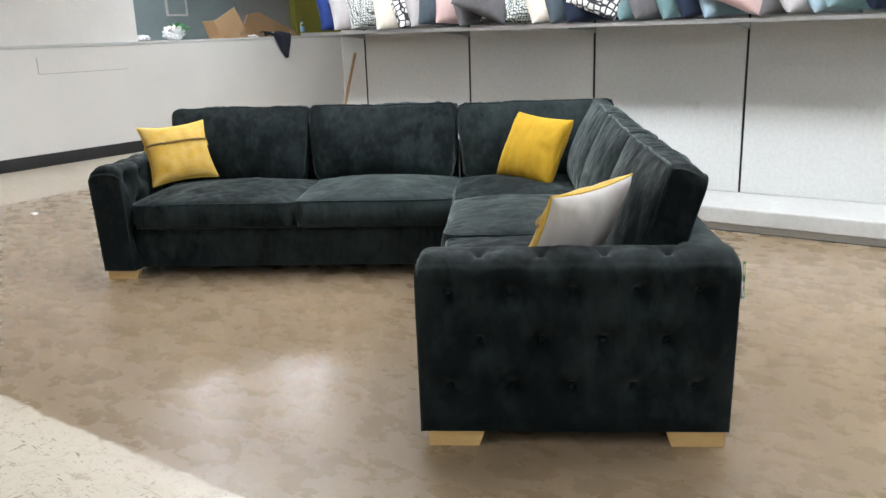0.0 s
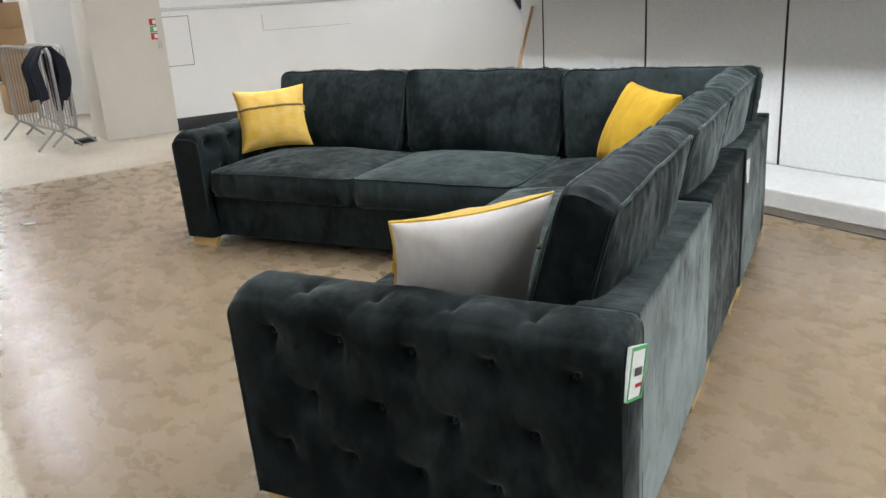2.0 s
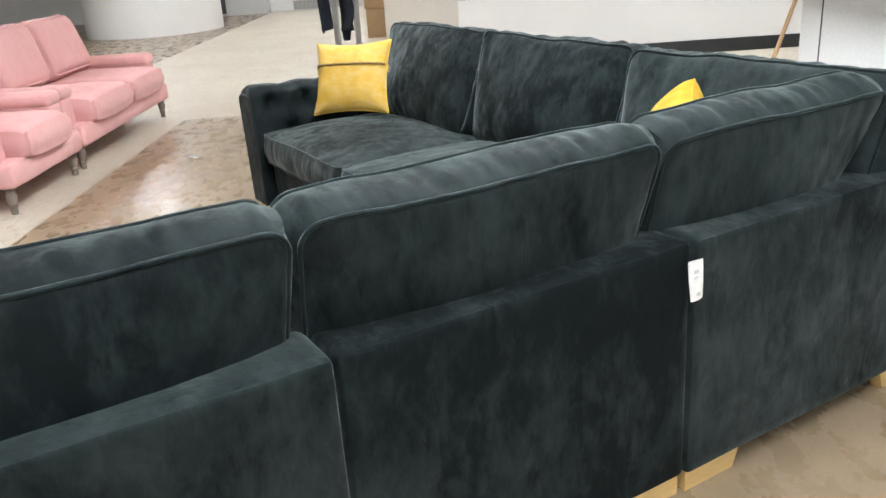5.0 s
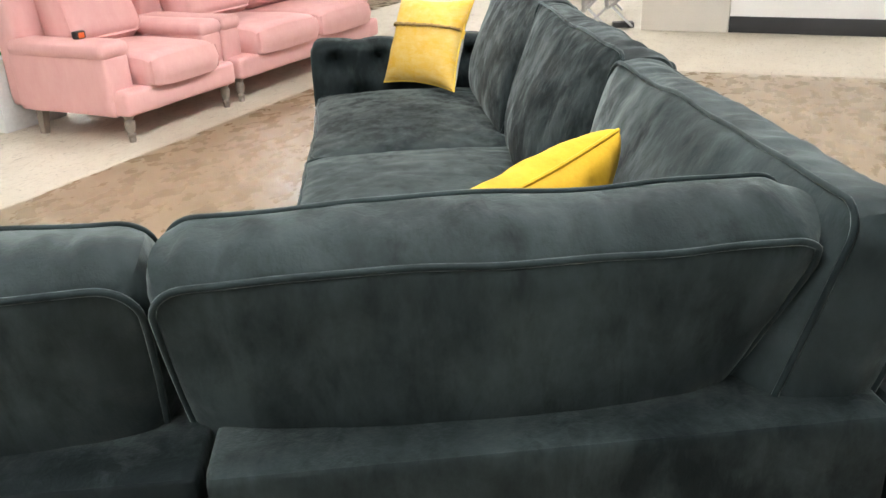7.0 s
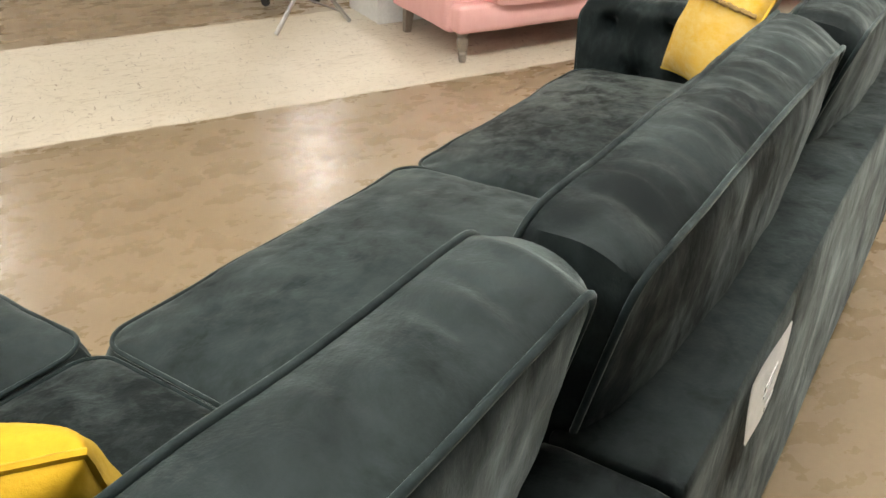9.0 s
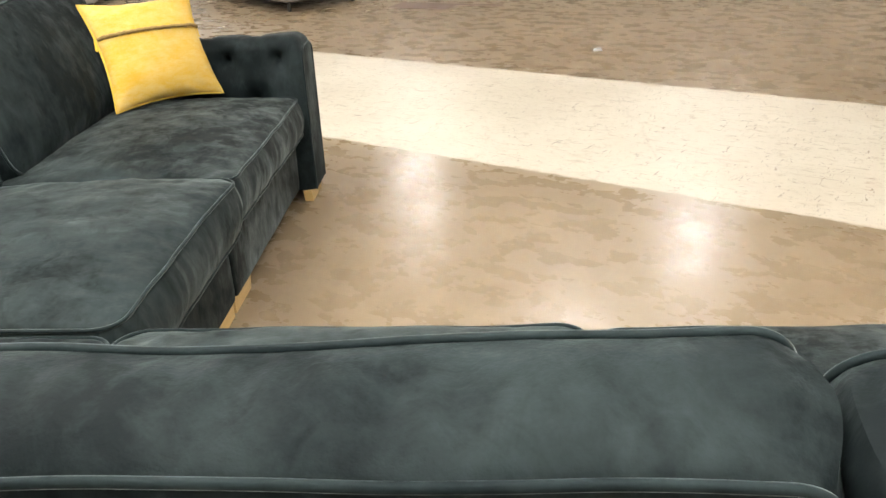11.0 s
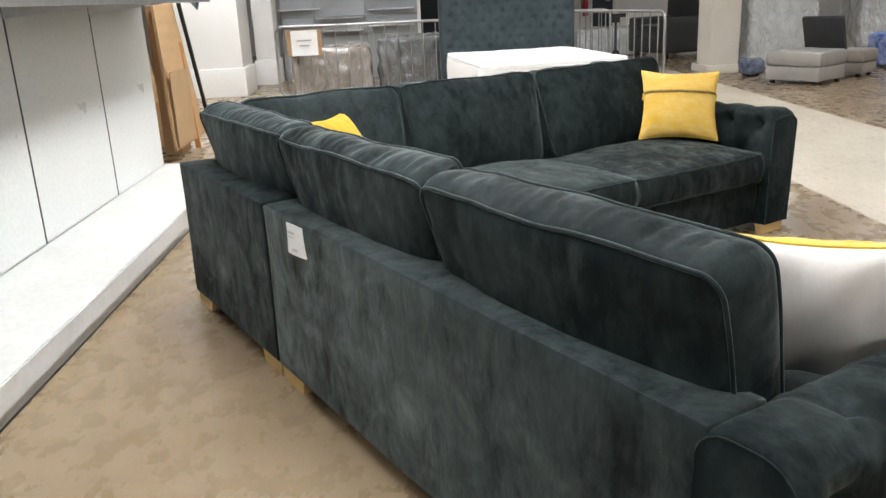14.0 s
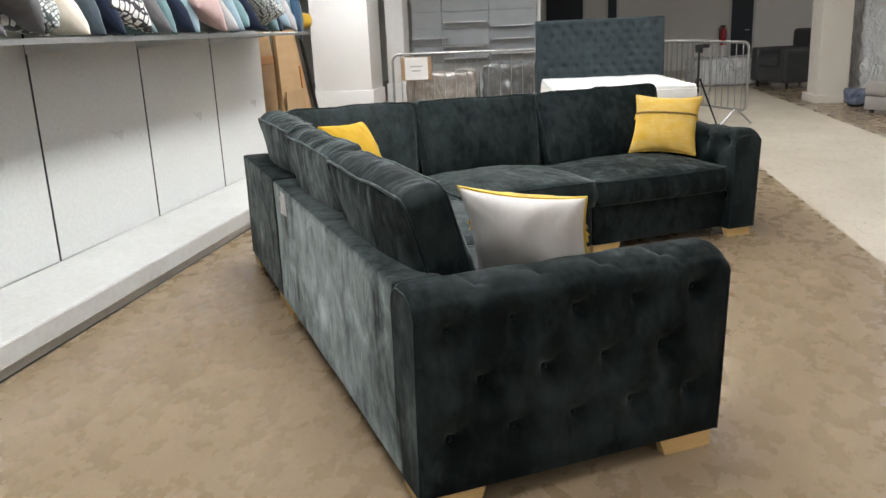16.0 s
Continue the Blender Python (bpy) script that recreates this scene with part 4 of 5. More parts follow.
# x runs towards -u, front looks to the display wall
pink_seat("loveseat", ROOM @ Matrix.Translation((-2.25 - 1.0, -3.78, 0)), "blush pink velvet snuggler chair on turned grey legs", 1.0, 1, "armchair")
pink_seat("pink_sofa", ROOM @ Matrix.Translation((-3.27 - 1.93, -3.79, 0)), "blush pink velvet two-seat sofa on turned grey legs", 1.93, 2, "sofa")
tape = thing("tape_measure", ROOM @ pose(-2.36, -4.15, 0.567), "small black and orange tape measure on the pink arm", "tape measure")
part("case", box((-0.035, -0.02, 0), (0.035, 0.02, 0.045), 0.01), DARKLEG, tape)
part("face", box((-0.02, 0.0205, 0.006), (0.022, 0.023, 0.036), 0.002, 1), plain("orange_plastic", (0.75, 0.13, 0.03), rough=0.4), tape, "orange face")

# white cube and clutter beyond the pink chair
cube = thing("display_cube", ROOM @ pose(-2.46, -5.03, 0), "white painted display cube", "display cube")
part("body", box((-0.22, -0.26, 0.0), (0.24, 0.26, 0.42), 0.004), GLOSSWHITE, cube)
part("top", box((-0.23, -0.27, 0.421), (0.25, 0.27, 0.44), 0.004), GLOSSWHITE, cube)
strap = solid("strap", pipe([(-0.02, 0.05, 0.0), (0.0, 0.2, 0.004), (0.0, 0.285, -0.01), (0.002, 0.29, -0.08), (0.0, 0.288, -0.15)], 0.004, 6), DARKLEG, ROOM @ pose(-2.63, -5.03, 0.446), "black cord hanging over the display cube", "cord")
gr = bmesh.new()
random.seed(4)
for k in range(7):
    quad_box(gr, (k * 0.03 - 0.1, -0.02 + 0.01 * (k % 3), 0), (k * 0.03 - 0.075, 0.03 + 0.01 * (k % 2), 0.02 + 0.012 * (k % 3)), 0.004, 1)
solid("pegs", gr, LEAF, ROOM @ pose(-2.48, -4.89, 0.4405), "handful of green plastic clips", "clips")


def trestle(m, label):
    ob = thing("folding_stand", m, label, "stand")
    part("leg", bar((-0.25, 0, 0.012), (0.22, 0.02, 0.62), 0.013), GALV, ob)
    part("leg", bar((0.25, 0.03, 0.012), (-0.22, 0.01, 0.62), 0.013), GALV, ob)
    part("brace", bar((-0.2, 0.0, 0.075), (0.1, 0.012, 0.22), 0.006), GALV, ob)
    part("top_bar", bar((-0.26, 0.01, 0.62), (0.26, 0.02, 0.62), 0.013), GALV, ob)


trestle(ROOM @ pose(-1.95, -5.0 + 0.12, 0, 0, 0, 8) @ Matrix.Translation((0.12, 0.0, 0)), "folded steel trestle stand on the floor")


def office_chair(m, label):
    ob = thing("office_chair", m, label, "chair")
    for k in range(5):
        a = 2 * math.pi * k / 5
        part("spoke", bar((0, 0, 0.12), (0.28 * math.cos(a), 0.28 * math.sin(a), 0.07), 0.02, 0.013), DARKLEG, ob)
        cs = bmesh.new()
        sweep(cs, [(0.28 * math.cos(a) - 0.012, 0.28 * math.sin(a), 0.03), (0.28 * math.cos(a) + 0.012, 0.28 * math.sin(a), 0.03)], 0.029, 12)
        part("castor", cs, DARKLEG, ob)
    part("column", bar((0, 0, 0.1), (0, 0, 0.42), 0.025), BLACKMETAL, ob)
    part("seat", soft_box((-0.23, -0.23, 0.42), (0.23, 0.23, 0.50), 0.035, 0.05), NAVYCLOTH, ob)
    part("backrest", soft_box((-0.2, -0.27, 0.62), (0.2, -0.21, 1.0), 0.028, 0.05), NAVYCLOTH, ob)
    part("stem", pipe([(0, -0.1, 0.43), (0, -0.25, 0.44), (0, -0.275, 0.7)], 0.018), BLACKMETAL, ob)


office_chair(ROOM @ pose(-1.95, -5.75, 0, 0, 0, 40), "black office swivel chair on castors")


# ---------- barriers ----------
def barrier(m, label, length=2.0, bars=13, note=False):
    """A crowd barrier along x, standing on crossed feet."""
    ob = thing("crowd_barrier", m, label, "barrier", "crowd barriers")
    H, lo, r = 1.03, 0.20, 0.10
    pts = []
    for cx, cz, a0 in ((length - r, H - r, 0), (r, H - r, 90), (r, lo + r, 180), (length - r, lo + r, 270)):
        for k in range(7):
            a = radians(a0 + 15 * k)
            pts.append((cx + r * math.cos(a), 0, cz + r * math.sin(a)))
    part("frame", pipe(pts, 0.017, 8, True), GALV, ob)
    for k in range(bars):
        x = 0.12 + (length - 0.24) * k / (bars - 1)
        part("bar", bar((x, 0, lo), (x, 0, H), 0.007, n=6), GALV, ob)
    for x in (0.22, length - 0.22):
        ft = bmesh.new()
        sweep(ft, [(x, -0.22, 0.012), (x, -0.02, lo), (x, 0.02, lo), (x, 0.22, 0.012)], 0.013, 8)
        part("foot", ft, GALV, ob)
    return ob


barrier(ROOM @ pose(6.74, -1.80, 0, 0, 0, 88), "galvanised steel crowd barrier with a notice on it", 2.4, 15)
barrier(ROOM @ pose(6.1, -4.02, 0, 0, 0, 22), "galvanised steel crowd barrier beside the bed", 2.2, 14)
barrier(ROOM @ pose(8.3, -3.9, 0, 0, 0, 85), "galvanised steel crowd barrier behind the bed", 2.2, 14)
barrier(ROOM @ pose(-6.46, -2.38, 0, 0, 0, 188), "galvanised steel crowd barrier with a jacket hung on it", 1.75, 13)
barrier(ROOM @ pose(-6.66, -2.22, 0, 0, 0, 184), "galvanised steel crowd barrier stored beside another", 1.75, 13)
notice = thing("notice", ROOM @ pose(6.66, 0.24, 0.84, 0, 0, 90), "white paper notice on a brown card backing", "notice")
part("backing", box((-0.22, -0.004, -0.155), (0.2, 0.004, 0.155), 0.002, 1), CARD, notice, "brown card backing")
part("sheet", box((-0.17, 0.0045, -0.15), (0.15, 0.006, 0.15), 0.0), PAPER, notice, "white sheet", smooth=False)
for z, w in ((0.03, 0.09), (-0.03, 0.06)):
    part("print", box((-w - 0.01, 0.0065, z - 0.008), (w - 0.01, 0.0075, z + 0.008), 0), INK, notice, "grey bar of print", smooth=False)

# jacket on the barrier
def jacket():
    """A cloth folded over the top bar: hangs on both sides, gathers in folds, with a loose sleeve."""
    bm = bmesh.new()
    g = []
    n, k = 34, 26
    for i in range(n + 1):
        s = -0.52 + 1.10 * i / n
        row = []
        for j in range(k + 1):
            t = -1 + 2 * j / k
            fall = abs(s)
            half = 0.15 + 0.05 * math.sin(min(1, fall / 0.3) * 2.2) - 0.10 * max(0.0, fall - 0.3)
            fold = min(1.0, fall / 0.2) * (0.05 * math.sin(t * 6.5 + 2.5 * s) + 0.04 * noise.noise(V((t * 2.5, s * 4, 1.0))))
            y = math.copysign(0.03 + 0.10 * min(1, fall / 0.18) - 0.08 * max(0.0, fall - 0.3), s) * min(1, fall / 0.03) + fold
            z = 0.022 - max(0.0, fall - 0.02) + 0.05 * t * t * min(1, fall / 0.3) * (1 if s > 0 else -1)
            row.append(bm.verts.new((half * t + 0.02 * math.sin(s * 9), y, z)))
        g.append(row)
    for i in range(n):
        for j in range(k):
            bm.faces.new((g[i][j], g[i + 1][j], g[i + 1][j + 1], g[i][j + 1]))
    sweep(bm, [(-0.12, 0.08, -0.06), (-0.15, 0.10, -0.2), (-0.13, 0.10, -0.36), (-0.09, 0.09, -0.55), (-0.10, 0.085, -0.64)], 0.05, 12, radii=[0.05, 0.062, 0.055, 0.05, 0.036])
    return bm


jk = solid("jacket", jacket(), NAVYCLOTH, ROOM @ pose(-6.66, -2.41, 1.03, 0, 0, 8), "navy cloth jacket draped over a crowd barrier", "jacket")
jk.modifiers.new("thickness", "SOLIDIFY").thickness = 0.014


# ---------- cartons ----------
def carton(m, size, label="brown cardboard carton with taped flaps"):
    ob = thing("carton", m, label, "box", "cardboard cartons")
    w, d, h = size
    part("body", box((-w / 2, -d / 2, 0), (w / 2, d / 2, h), 0.004), CARD, ob)
    part("flap", box((-w / 2 + 0.002, -d / 2, h + 0.001), (w / 2 - 0.002, -0.003, h + 0.005), 0), CARD, ob, smooth=False)
    part("flap", box((-w / 2 + 0.002, 0.003, h + 0.001), (w / 2 - 0.002, d / 2, h + 0.005), 0), CARD, ob, smooth=False)
    return ob


for u, n, z, s, r in ((-10.95, -2.22, 0, (0.5, 0.45, 0.42), 4), (-10.95, -2.22, 0.426, (0.46, 0.42, 0.40), -5), (-10.98, -2.25, 0.832, (0.5, 0.42, 0.36), 8),
                      (-10.98, -2.2, 1.198, (0.4, 0.4, 0.34), -3)):
    carton(ROOM @ pose(u, n, z, 0, 0, r), s)


# racking between the pillars
def racking(m, label, w=1.2, d=0.5, h=2.4, shelves=4, material=None, deck=None):
    ob = thing("racking", m, label, "racking")
    for x in (0, w):
        for y in (0, d):
            part("upright", box((x - 0.025, y - 0.025, 0), (x + 0.025, y + 0.025, h), 0.003, 1), material or BLACKMETAL, ob)
    for k in range(shelves):
        z = 0.35 + k * (h - 0.5) / (shelves - 1)
        part("shelf", box((-0.03, -0.03, z), (w + 0.03, d + 0.03, z + 0.035), 0.003, 1), deck or GALV, ob)
    if deck:
        part("back_panel", box((0.03, d + 0.031, 0.0), (w - 0.03, d + 0.036, h), 0), DARKLEATHER, ob, smooth=False)
        for k in range(shelves - 1):
            z = 0.386 + k * (h - 0.5) / (shelves - 1)
            part("stock", soft_box((0.06 + 0.1 * (k % 2), 0.02, z), (w - 0.3 + 0.1 * (k % 3), d - 0.03, z + 0.2), 0.03, 0.06, 0.02, 6.0, k), DARKLEATHER, ob, "dark folded goods")
    return ob


racking(ROOM @ pose(-8.9, -1.45, 0, 0, 0, 90), "dark steel racking with pale shelves", 0.9, 0.55)
sw = solid("rubber_wedge", box((-0.06, -0.1, 0), (0.06, 0.1, 0.05), 0.01), DARKLEG, ROOM @ pose(-6.95, -2.12, 0, 0, 0, 20), "black rubber foot on the floor", "wedge")

# fire signs and keys on the cream pillar
for z, mt, lb in ((1.205, REDINK, "small red and white fire action sign"), (1.13, GREENINK, "small green safety sign"), (1.055, REDINK, "small red fire sign")):
    sg = thing("wall_sign", ROOM @ pose(HU + 0.0505, -1.25, z), lb, "sign", "safety signs on the pillar")
    part("plate", box((0, -0.036, -0.034), (0.003, 0.036, 0.034), 0.001, 1), mt, sg)
    part("print", box((0.0032, 0.0, -0.02), (0.004, 0.035, 0.02), 0), PAPER, sg, "white bar", smooth=False)
kb = thing("hanging_keys", ROOM @ pose(HU + 0.0505, -1.21, 0.98), "bunch of metal keys on a hook", "keys")
part("hook", bar((0, 0, 0.02), (0.02, 0, 0.022), 0.004), GALV, kb)
part("ring", pipe([(0.014, 0.018 * math.cos(a / 8 * 2 * math.pi), 0.002 + 0.018 * math.sin(a / 8 * 2 * math.pi)) for a in range(8)], 0.002, 5, True), GALV, kb)
for k in (-1, 1):
    part("key", box((0.012, 0.012 * k - 0.006, -0.06), (0.015, 0.012 * k + 0.006, -0.012), 0.001, 1), GALV, kb)

# ---------- far west wall: doors, extinguisher, units ----------
dr = thing("double_door", ROOM @ pose(U0 + 0.001, -4.0, 0), "white double doors with grey kick plates", "door", kind="structure")
for k in (-1, 1):
    lf = part("leaf", box((0.0, 0.38 - 0.37 + (0.01 if k > 0 else -0.75), 0.01), (0.045, (0.75 if k > 0 else -0.01), 2.05), 0.004), WHITEWALL, dr)
    y0 = 0.03 if k > 0 else -0.73
    part("kick_plate", box((0.046, y0, 0.02), (0.049, y0 + 0.70, 0.22), 0.001, 1), GALV, lf, "grey metal kick plate")
    part("window", box((0.046, y0 + 0.25, 1.0), (0.05, y0 + 0.42, 1.6), 0.001, 1), DARKLEATHER, lf, "dark glazed vision panel")


def extinguisher(m):
    ob = thing("fire_extinguisher", m, "red fire extinguisher hung on the wall", "extinguisher")
    part("cylinder", lathe([(0.03, 0.0), (0.075, 0.012), (0.08, 0.03), (0.08, 0.38), (0.06, 0.44), (0.03, 0.46), (0.02, 0.48)], 16), REDPAINT, ob)
    part("handle", box((-0.02, -0.08, 0.48), (0.02, 0.05, 0.52), 0.006), BLACKMETAL, ob)
    part("hose", pipe([(0, -0.05, 0.49), (0.05, -0.12, 0.45), (0.07, -0.11, 0.25), (0.05, -0.10, 0.12)], 0.012), DARKLEG, ob)


extinguisher(ROOM @ pose(U0 + 0.10, -3.12, 0.42))
extinguisher(ROOM @ pose(U1 - 0.10, -5.75, 0.62, 0, 0, 180))
un = thing("wall_unit", ROOM @ pose(U0 + 0.001, -6.6, 0), "white low wall unit with dark recessed shelves", "cabinet")
part("body", box((0, -1.3, 0), (0.4, 1.3, 1.15), 0.005), GLOSSWHITE, un)
for z in (0.42, 0.80):
    part("recess", box((0.401, -1.25, z), (0.404, 1.25, z + 0.05), 0), INK, un, "grey recessed pull", smooth=False)
part("screen", box((0.41, -0.2, 0.05), (0.44, 0.35, 0.48), 0.006), DARKLEATHER, un, "black framed panel")
rk = racking(ROOM @ pose(U0 + 0.5, -2.9, 0, 0, 0, 90), "dark steel shelving stacked with goods", 1.4, 0.4, 2.2, 6, None, GREYLEATHER)

# ---------- things on the ledge and in the room behind it ----------
bk = solid("wall_back_room", box((-9.2, 1.2, 0), (-9.0, 4.9, TOP - 0.01), 0), TEALWALL, ROOM.copy(), "blue-grey wall of the room behind the ledge", "wall", kind="structure", smooth=False)
solid("partition", box((-9.2, 4.91, 0), (-9.05, N1 - 0.01, TOP - 0.01), 0), SLAT, ROOM.copy(), "grey partition wall in the back room", "partition", kind="structure", smooth=False)
# the yellow light in the alcove is put into this wall's colour
solid("alcove", box((-9.045, 6.2, 0.0), (-8.9, N1 - 0.03, TOP - 0.02), 0), OLIVE, ROOM.copy(), "alcove wall with its yellow light put into an olive colour", "wall", kind="structure", smooth=False)
pic = thing("picture_frame", ROOM @ pose(-8.999, 3.65, 2.10), "pale framed print on a blue-grey wall", "picture")
part("frame", boxes(((0, -0.2, -0.40), (0.03, 0.2, -0.37)), ((0, -0.2, 0.37), (0.03, 0.2, 0.40)), ((0, -0.2, -0.37), (0.03, -0.17, 0.37)), ((0, 0.17, -0.37), (0.03, 0.2, 0.37))), GLOSSWHITE, pic)
part("print", box((0.004, -0.17, -0.37), (0.012, 0.17, 0.37), 0), TEALWALL, pic, smooth=False)
def crumpled(w, d, h, seed, rough=0.35):
    """A thin crumpled bag: a lump with sharp creases."""
    bm = bmesh.new()
    bmesh.ops.create_icosphere(bm, subdivisions=4, radius=1.0)
    for v in bm.verts:
        p = v.co.copy()
        k = 1 + rough * (abs(noise.noise(p * 2.2 + V((seed, 0, 0)))) * 2 - 0.5) + 0.5 * rough * (abs(noise.noise(p * 5 + V((0, seed, 0)))) - 0.25)
        v.co = V((p.x * w / 2 * k, p.y * d / 2 * k, max(0.0, (p.z * 0.5 + 0.42) * h * k)))
    return bm


solid("plastic_bag", crumpled(0.20, 0.30, 0.19, 3.0), WHITEWRAP, ROOM @ pose(HU - 0.13, 1.99, 1.341), "crumpled clear plastic bag with green leaves in it", "bag")
solid("paper_wrapper", crumpled(0.12, 0.20, 0.07, 9.0), WHITEWRAP, ROOM @ pose(HU - 0.14, 1.52, 1.341), "flattened white plastic wrapper on the ledge", "wrapper")
lf = bmesh.new()
random.seed(8)
for k in range(170):
    a, r = random.uniform(0, 6.28), random.uniform(0.6, 1.05)
    el = random.uniform(0.1, 1.4)
    c = V((0.09 * r * math.cos(a) * math.cos(el), 0.15 * r * math.sin(a) * math.cos(el) + 0.03, 0.10 + 0.095 * r * math.sin(el)))
    d = V((random.uniform(-1, 1), random.uniform(-1, 1), random.uniform(-0.3, 1))).normalized() * random.uniform(0.03, 0.055)
    e = d.orthogonal().normalized() * 0.013
    vs = [lf.verts.new(c), lf.verts.new(c + d * 0.5 + e), lf.verts.new(c + d), lf.verts.new(c + d * 0.5 - e)]
    lf.faces.new(vs)
solid("foliage_sprig", lf, LEAF, ROOM @ pose(HU - 0.13, 2.05, 1.345), "green artificial leaves spilling from a bag", "leaves", kind="stuff")
cl = bmesh.new()
rows_ = []
for i in range(25):
    t = i / 24
    row = []
    for j in range(19):
        s = j / 18
        hang = max(0.0, t - 0.4) / 0.6
        wdt = 0.36 * (1 - 0.88 * hang ** 1.3)
        y = (s - 0.5) * wdt + 0.09 * hang
        x = (-0.22 + 0.6 * t) if t < 0.4 else 0.03 + 0.012 * math.sin(hang * 3)
        z = (0.03 + 0.025 * math.sin(s * 7 + 1) + 0.02 * math.sin(s * 15 + t * 8)) if t < 0.4 else 0.025 - 0.33 * hang + 0.02 * math.sin(s * 7 + 1) * (1 - hang)
        row.append(cl.verts.new((x + 0.018 * math.sin(s * 13 + t * 5) * (1 - 0.4 * hang), y, max(z, 0.004) if t < 0.4 else z)))
    rows_.append(row)
for i in range(24):
    for j in range(18):
        cl.faces.new((rows_[i][j], rows_[i + 1][j], rows_[i + 1][j + 1], rows_[i][j + 1]))
cloth = solid("draped_cloth", cl, NAVYCLOTH, ROOM @ pose(HU, 3.75, 1.34), "black cloth draped over the ledge", "cloth")
cloth.modifiers.new("thickness", "SOLIDIFY").thickness = 0.008
bt = thing("water_bottle", ROOM @ pose(HU - 0.1, 4.34, 1.341), "clear plastic water bottle with a blue label", "bottle")
part("bottle", lathe([(0.03, 0.0), (0.034, 0.01), (0.034, 0.15), (0.03, 0.175), (0.014, 0.2), (0.014, 0.215)], 14), GLASS, bt)
part("cap", lathe([(0.016, 0.216), (0.016, 0.235)], 12), plain("blue_plastic", (0.05, 0.15, 0.5), rough=0.4), bt)
part("sleeve", lathe([(0.0348, 0.06), (0.0348, 0.13)], 14), plain("blue_label", (0.2, 0.4, 0.62), rough=0.5), bt)
oc = thing("opened_carton", ROOM @ pose(-7.42, 3.28, 1.22, 0, 0, -8), "opened brown carton with raised flaps in the back room", "box")
part("body", box((-0.2, -0.2, 0), (0.2, 0.2, 0.16), 0.004), CARD, oc)
part("flap", box((0.19, -0.2, 0.0), (0.196, 0.2, 0.34), 0), CARD, oc, m=Matrix.Translation((0, 0, 0.15)) @ Matrix.Rotation(radians(28), 4, "X"), smooth=False)
part("flap", box((-0.2, -0.006, 0.0), (0.2, 0.0, 0.22), 0), CARD, oc, m=Matrix.Translation((0, -0.2, 0.16)) @ Matrix.Rotation(radians(20), 4, "X"), smooth=False)
ridge = bmesh.new()
vs = [ridge.verts.new(c) for c in ((0, -0.55, 0), (0, 0.75, 0), (0, -0.3, 0.46), (0, -0.05, 0.5), (0, 0.72, 0.19))]
fc = ridge.faces.new((vs[0], vs[1], vs[4], vs[3], vs[2]))
ex = bmesh.ops.extrude_face_region(ridge, geom=[fc])
bmesh.ops.translate(ridge, verts=[v for v in ex["geom"] if isinstance(v, bmesh.types.BMVert)], vec=(0.02, 0, 0))
solid("torn_carton", ridge, CARD, ROOM @ pose(-7.9, 4.4, 1.22), "large torn brown carton sheet stood on edge", "box", smooth=False)
random.seed(13)
for k in range(16):
    solid("packing_scrap", box((-random.uniform(0.03, 0.10), -random.uniform(0.05, 0.16), 0), (0.06, 0.08, random.uniform(0.012, 0.03)), 0.003, 1), (PAPER, PAPER, CARD, MATTRESS)[k % 4],
          ROOM @ pose(-7.34 + random.uniform(-0.16, 0.10), 3.7 + 0.115 * k + random.uniform(-0.04, 0.04), 1.22 + 0.16 * math.exp(-((k - 3) / 3.5) ** 2) + 0.005 * (k % 3), random.uniform(-18, 18), random.uniform(-18, 18), random.uniform(0, 180)),
          "scrap of white packing card in a heap", "packing", "heap of packing scraps")
tb = thing("stock_table", ROOM @ pose(-7.62, 4.3, 0.02), "plain stock table behind the half wall", "table")
part("top", box((-0.45, -1.4, 1.16), (0.45, 1.4, 1.199), 0.004), PLY, tb)
for x in (-0.4, 0.4):
    for y in (-1.35, 1.35):
        part("leg", box((x - 0.03, y - 0.03, -0.02), (x + 0.03, y + 0.03, 1.159), 0.003, 1), PLY, tb)
# unseen glowing panel, added to give the alcove a yellow light
bl = thing("wall_lamp", ROOM @ pose(-8.88, 7.0, 2.1), "unseen yellow glowing panel added to light the alcove", "lamp")
part("glow", box((0, -0.25, -0.1), (0.02, 0.25, 0.1), 0.004), WARMGLOW, bl)
part("backplate", box((-0.012, -0.27, -0.12), (-0.001, 0.27, 0.12), 0.003, 1), ALU, bl)

# broom against the display wall
br = thing("broom", ROOM @ pose(-2.99, 0.82, 0.158), "wooden-handled broom leaning on the wall", "broom")
part("handle", bar((-0.10, -0.16, 0.08), (0.02, 0.075, 1.02), 0.013), PLY, br, "bare wooden handle")
part("head", box((-0.24, -0.20, 0.05), (0.04, -0.13, 0.09), 0.008), ORANGEWOOD, br)
part("bristles", box((-0.23, -0.195, 0.0), (0.03, -0.135, 0.049), 0.003, 1), NAVYCLOTH, br, "dark stiff bristles")

